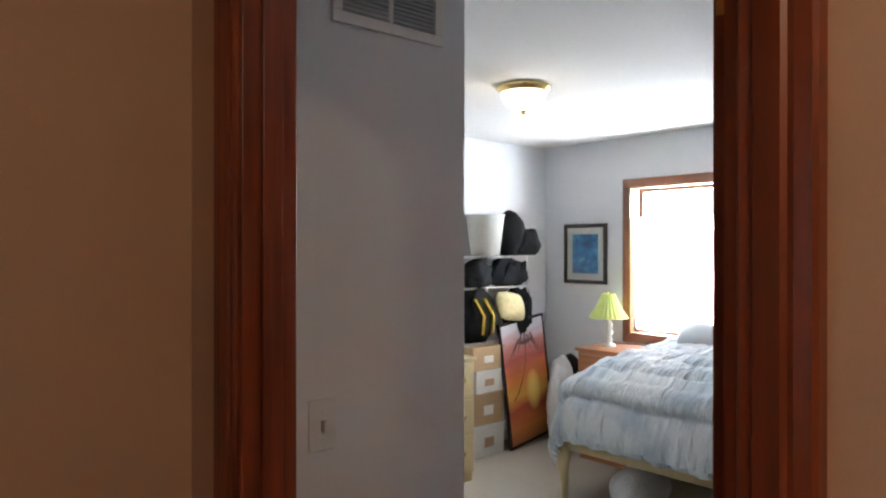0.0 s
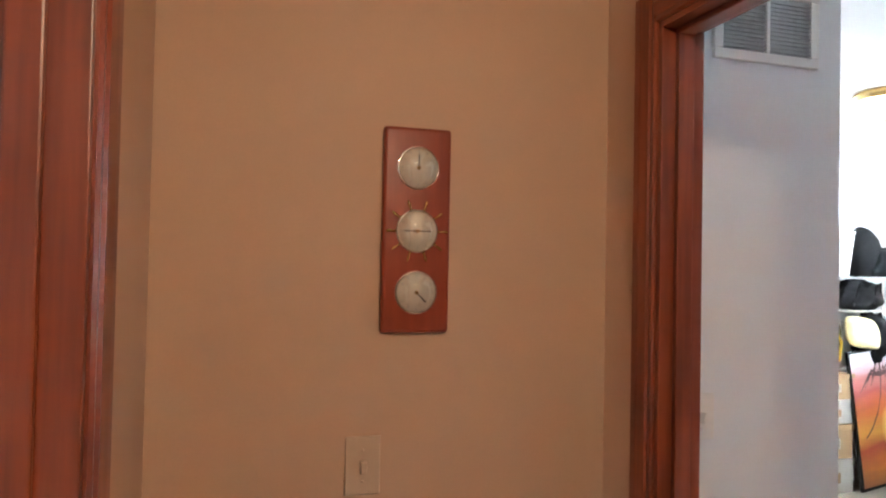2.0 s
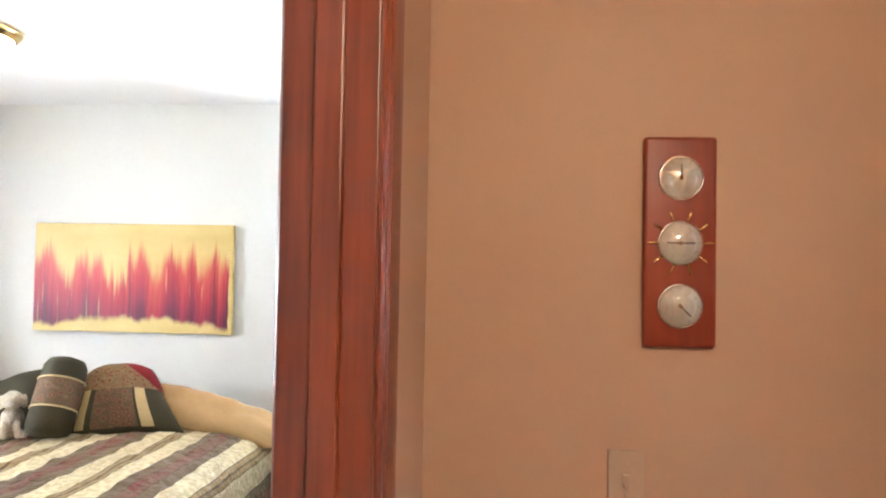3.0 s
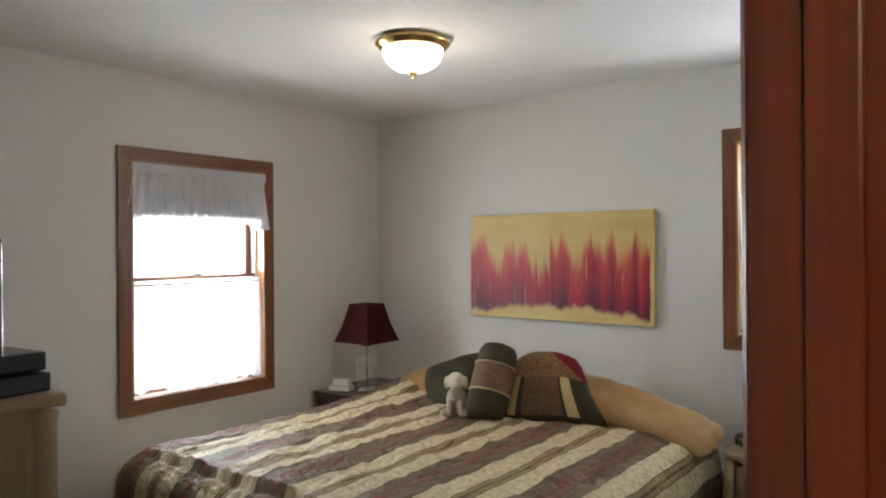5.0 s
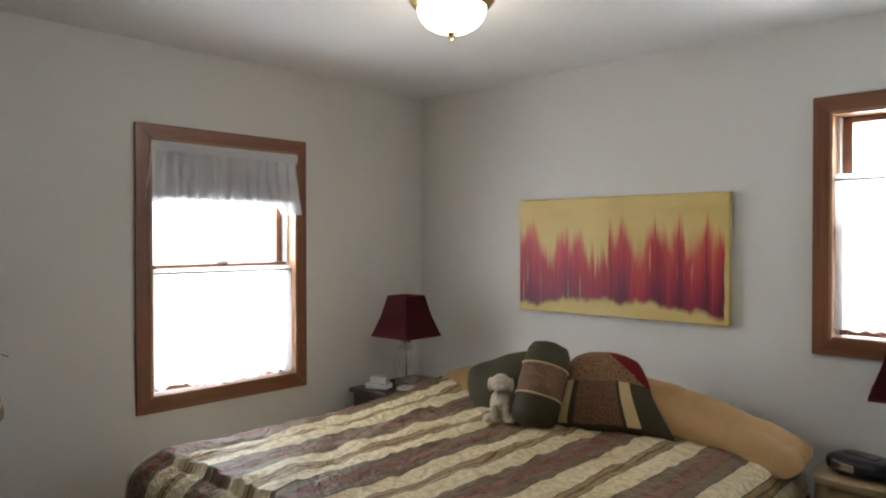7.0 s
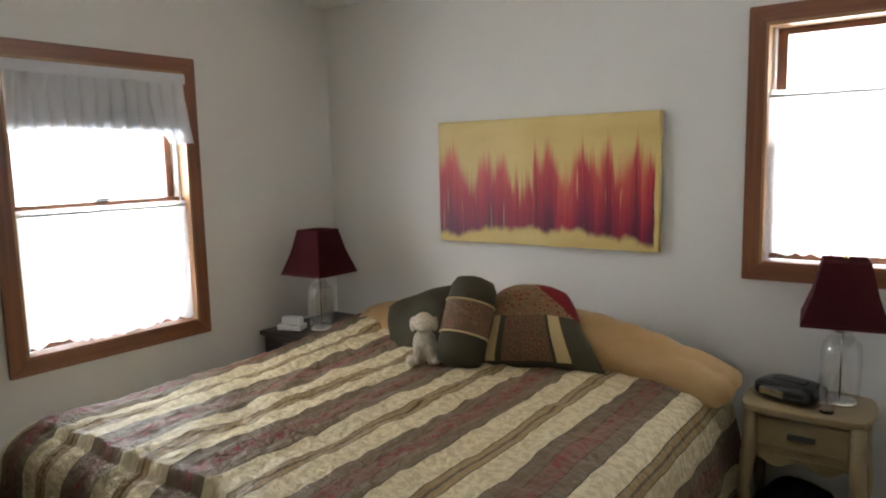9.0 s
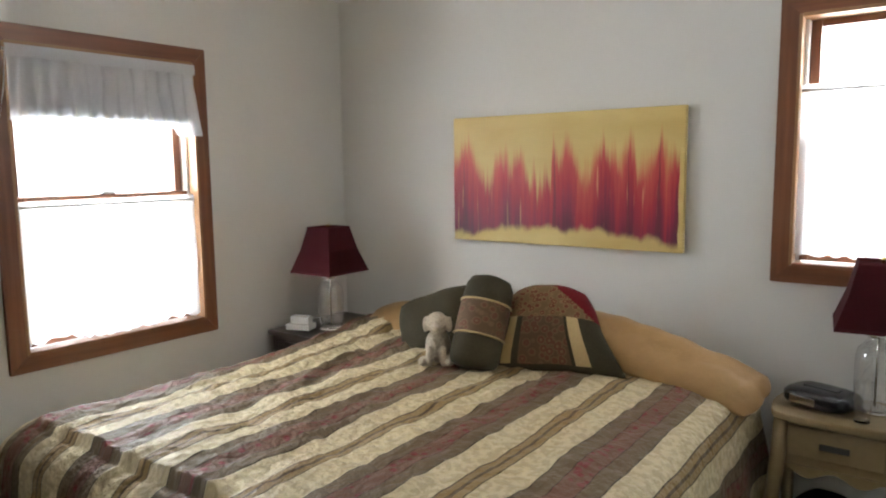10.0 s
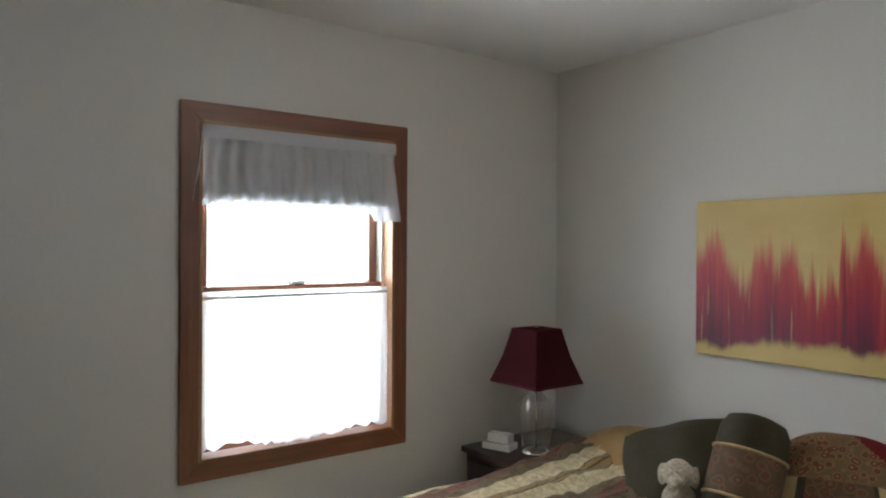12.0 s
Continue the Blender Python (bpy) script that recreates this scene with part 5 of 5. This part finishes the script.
part("palm_trunk", pal, PALM, po, "dark printed palm trunk")
for i in range(9):
    a = math.pi * (0.02 + 0.12 * i)
    L = 0.16 + 0.03 * (i % 3)
    fr = tube([(0.31, -0.007, 0.78), (0.31 + L * 0.5 * math.cos(a), -0.007, 0.78 + L * 0.35 * math.sin(a) + 0.02), (0.31 + L * math.cos(a), -0.007, 0.78 + L * 0.3 * math.sin(a) - 0.10)], 0.010, 5, [0.8, 1.2, 0.2])
    for v in fr.verts:
        v.co.y = -0.0068 + (v.co.y + 0.007) * 0.05
    part("palm_frond", fr, PALM, po)

# white wire rack and what stands on it
rk = thing("shelf_rack", pose(0, 0, 0), "white metal wire shelf rack crowded with things", "shelf rack")
RX0, RX1, RY0, RY1 = 3.885, 4.677, 2.61, 2.745
for x in (RX0, 4.217, RX1):
    for y in (RY0, RY1):
        part("post", tube([(x, y, 0), (x, y, 1.52)], 0.010, 8), WHITE, rk, "", True)
for z in (0.845, 1.265, 1.505):
    for y in (RY0, RY1):
        part("shelf_rail", tube([(RX0, y, z), (RX1, y, z)], 0.009, 8), WHITE, rk, "", True)
    for i in range(15):
        x = RX0 + (RX1 - RX0) * i / 14
        part("shelf_wire", tube([(x, RY0, z + 0.004), (x, RY1, z + 0.004)], 0.004, 6), WHITE, rk, "", True)
bn = thing("waste_bin", pose(4.178, 2.587, 1.519), "white tapered plastic bin", "bin")
part("bin_wall", lathe([(0, 0), (0.11, 0), (0.145, 0.30), (0.152, 0.305), (0.152, 0.312), (0.140, 0.312), (0.106, 0.006), (0, 0.006)], 36), WHITE, bn, "", True)


def lump(name, m, sx, sy, sz, material, label, category, seed, rough=0.22):
    bm = bmesh.new()
    bmesh.ops.create_icosphere(bm, subdivisions=4, radius=1.0)
    for v in bm.verts:
        c = v.co.copy()
        k = 1 + rough * noise.noise(c * 1.8 + Vector((seed, 0, 0))) + rough * 0.4 * noise.noise(c * 5 + Vector((0, seed, 0)))
        v.co = Vector((c.x * sx * k, c.y * sy * k, c.z * sz * k))
    lo = -sz * 0.78
    for v in bm.verts:
        v.co.z = max(v.co.z, lo) - lo
    return tagged_at(link(name, bm, material, True), m, label, category)


lump("helmet", pose(4.471, 2.606, 1.519), 0.145, 0.11, 0.20, BLACK_CLOTH, "black rounded cap on the rack", "cap", 1.0, 0.05)
lump("hat", pose(4.605, 2.575, 1.519), 0.15, 0.11, 0.125, BLACK_CLOTH, "black soft hat on the rack", "hat", 2.0, 0.2)
lump("handbag", pose(4.11, 2.624, 1.278), 0.16, 0.09, 0.12, BLACK_CLOTH, "dark slack handbag on the shelf", "bag", 3.0)
lump("backpack", pose(4.462, 2.624, 1.278), 0.20, 0.09, 0.125, BLACK_CLOTH, "black backpack lying on the shelf", "backpack", 4.0, 0.3)
for i in range(3):
    pts = [(4.345 + 0.09 * i, 2.55, 1.30), (4.364 + 0.09 * i, 2.54, 1.42 + 0.02 * i), (4.413 + 0.09 * i, 2.55, 1.47), (4.462 + 0.07 * i, 2.559, 1.40)]
    tagged(link("strap", tube(pts, 0.008, 6), BLACK_CLOTH, True), "black hanging bag strap", "strap")
lump("jacket", pose(4.11, 2.624, 0.856), 0.17, 0.09, 0.24, BLACK_CLOTH, "black jacket heaped on the rack", "jacket", 5.0, 0.25)
lump("jacket", pose(4.579, 2.624, 0.856), 0.17, 0.09, 0.23, BLACK_CLOTH, "black jacket heaped behind the poster", "jacket", 6.0, 0.25)
for i in range(2):
    tagged(link("jacket_stripe", tube([(4.09 + 0.10 * i, 2.526, 0.92), (4.1 + 0.10 * i, 2.517, 1.06), (4.031 + 0.10 * i, 2.545, 1.19)], 0.010, 8), YELLOW_BAND, True), "yellow stripe band on the black jacket", "stripe")
pillow("cushion", pose(4.395, 2.526, 1.12, -20, 8, 0), 0.30, 0.24, 0.13, YELLOW, "small yellow printed cushion on the rack", 17.0)

# cream drawer chest, boxes, bags
kc = thing("chest_of_drawers", pose(3.46, 2.392, 0), "cream chest of drawers beside the rack", "chest")
part("body", box(-0.30, 0.22, -0.20, 0.22, 0.06, 0.815, 0.005), CREAM, kc)
part("top", box(-0.31, 0.232, -0.215, 0.225, 0.816, 0.84, 0.006), CREAM, kc)
part("base", box(-0.29, 0.21, -0.19, 0.21, 0.0, 0.059), CREAM, kc)
for i in range(3):
    dr = part("drawer", box(-0.28, 0.20, -0.216, -0.201, 0.09 + i * 0.245, 0.315 + i * 0.245, 0.005), CREAM, kc)
    for x in (-0.15, 0.10):
        part("knob", lathe([(0, 0), (0.007, 0), (0.016, 0.016), (0, 0.024)], 14, pose(x, -0.216, 0.20 + i * 0.245, 90)), BRASS, dr, "", True)


def carton(x, y, z, w, d, h, turn, material, label):
    root = thing("storage_box", pose(x, y, z, 0, 0, turn), label, "box", "stacked boxes")
    part("box_body", box(-w / 2, w / 2, -d / 2, d / 2, 0, h * 0.82, 0.004), material, root)
    part("lid", box(-w / 2 - 0.006, w / 2 + 0.006, -d / 2 - 0.006, d / 2 + 0.006, h * 0.821, h, 0.004), material, root)
    part("label_patch", box(-0.05, 0.05, -d / 2 - 0.0025, -d / 2, h * 0.3, h * 0.6), BOX_WHITE if material is CARD else CARD, root)


carton(4.15, 2.635, 0.0, 0.34, 0.23, 0.24, 3, BOX_WHITE, "white cardboard storage box with a lid")
carton(4.15, 2.635, 0.241, 0.32, 0.23, 0.24, -2, CARD, "brown cardboard box in the stack")
carton(4.15, 2.635, 0.482, 0.30, 0.23, 0.17, 4, BOX_WHITE, "white cardboard box in the stack")
carton(4.15, 2.635, 0.653, 0.33, 0.23, 0.18, 0, CARD, "brown cardboard box on top of the stack")
lump("trash_bag", pose(4.775, 2.327, 0.0), 0.14, 0.10, 0.40, BAG_WHITE, "full white plastic bag standing on the floor", "bag", 7.0, 0.18)
lump("bean_bag", pose(4.93, 2.373, 0.0), 0.15, 0.19, 0.40, BLACK_CLOTH, "round black bean bag against the wall", "bean bag", 8.0, 0.05)
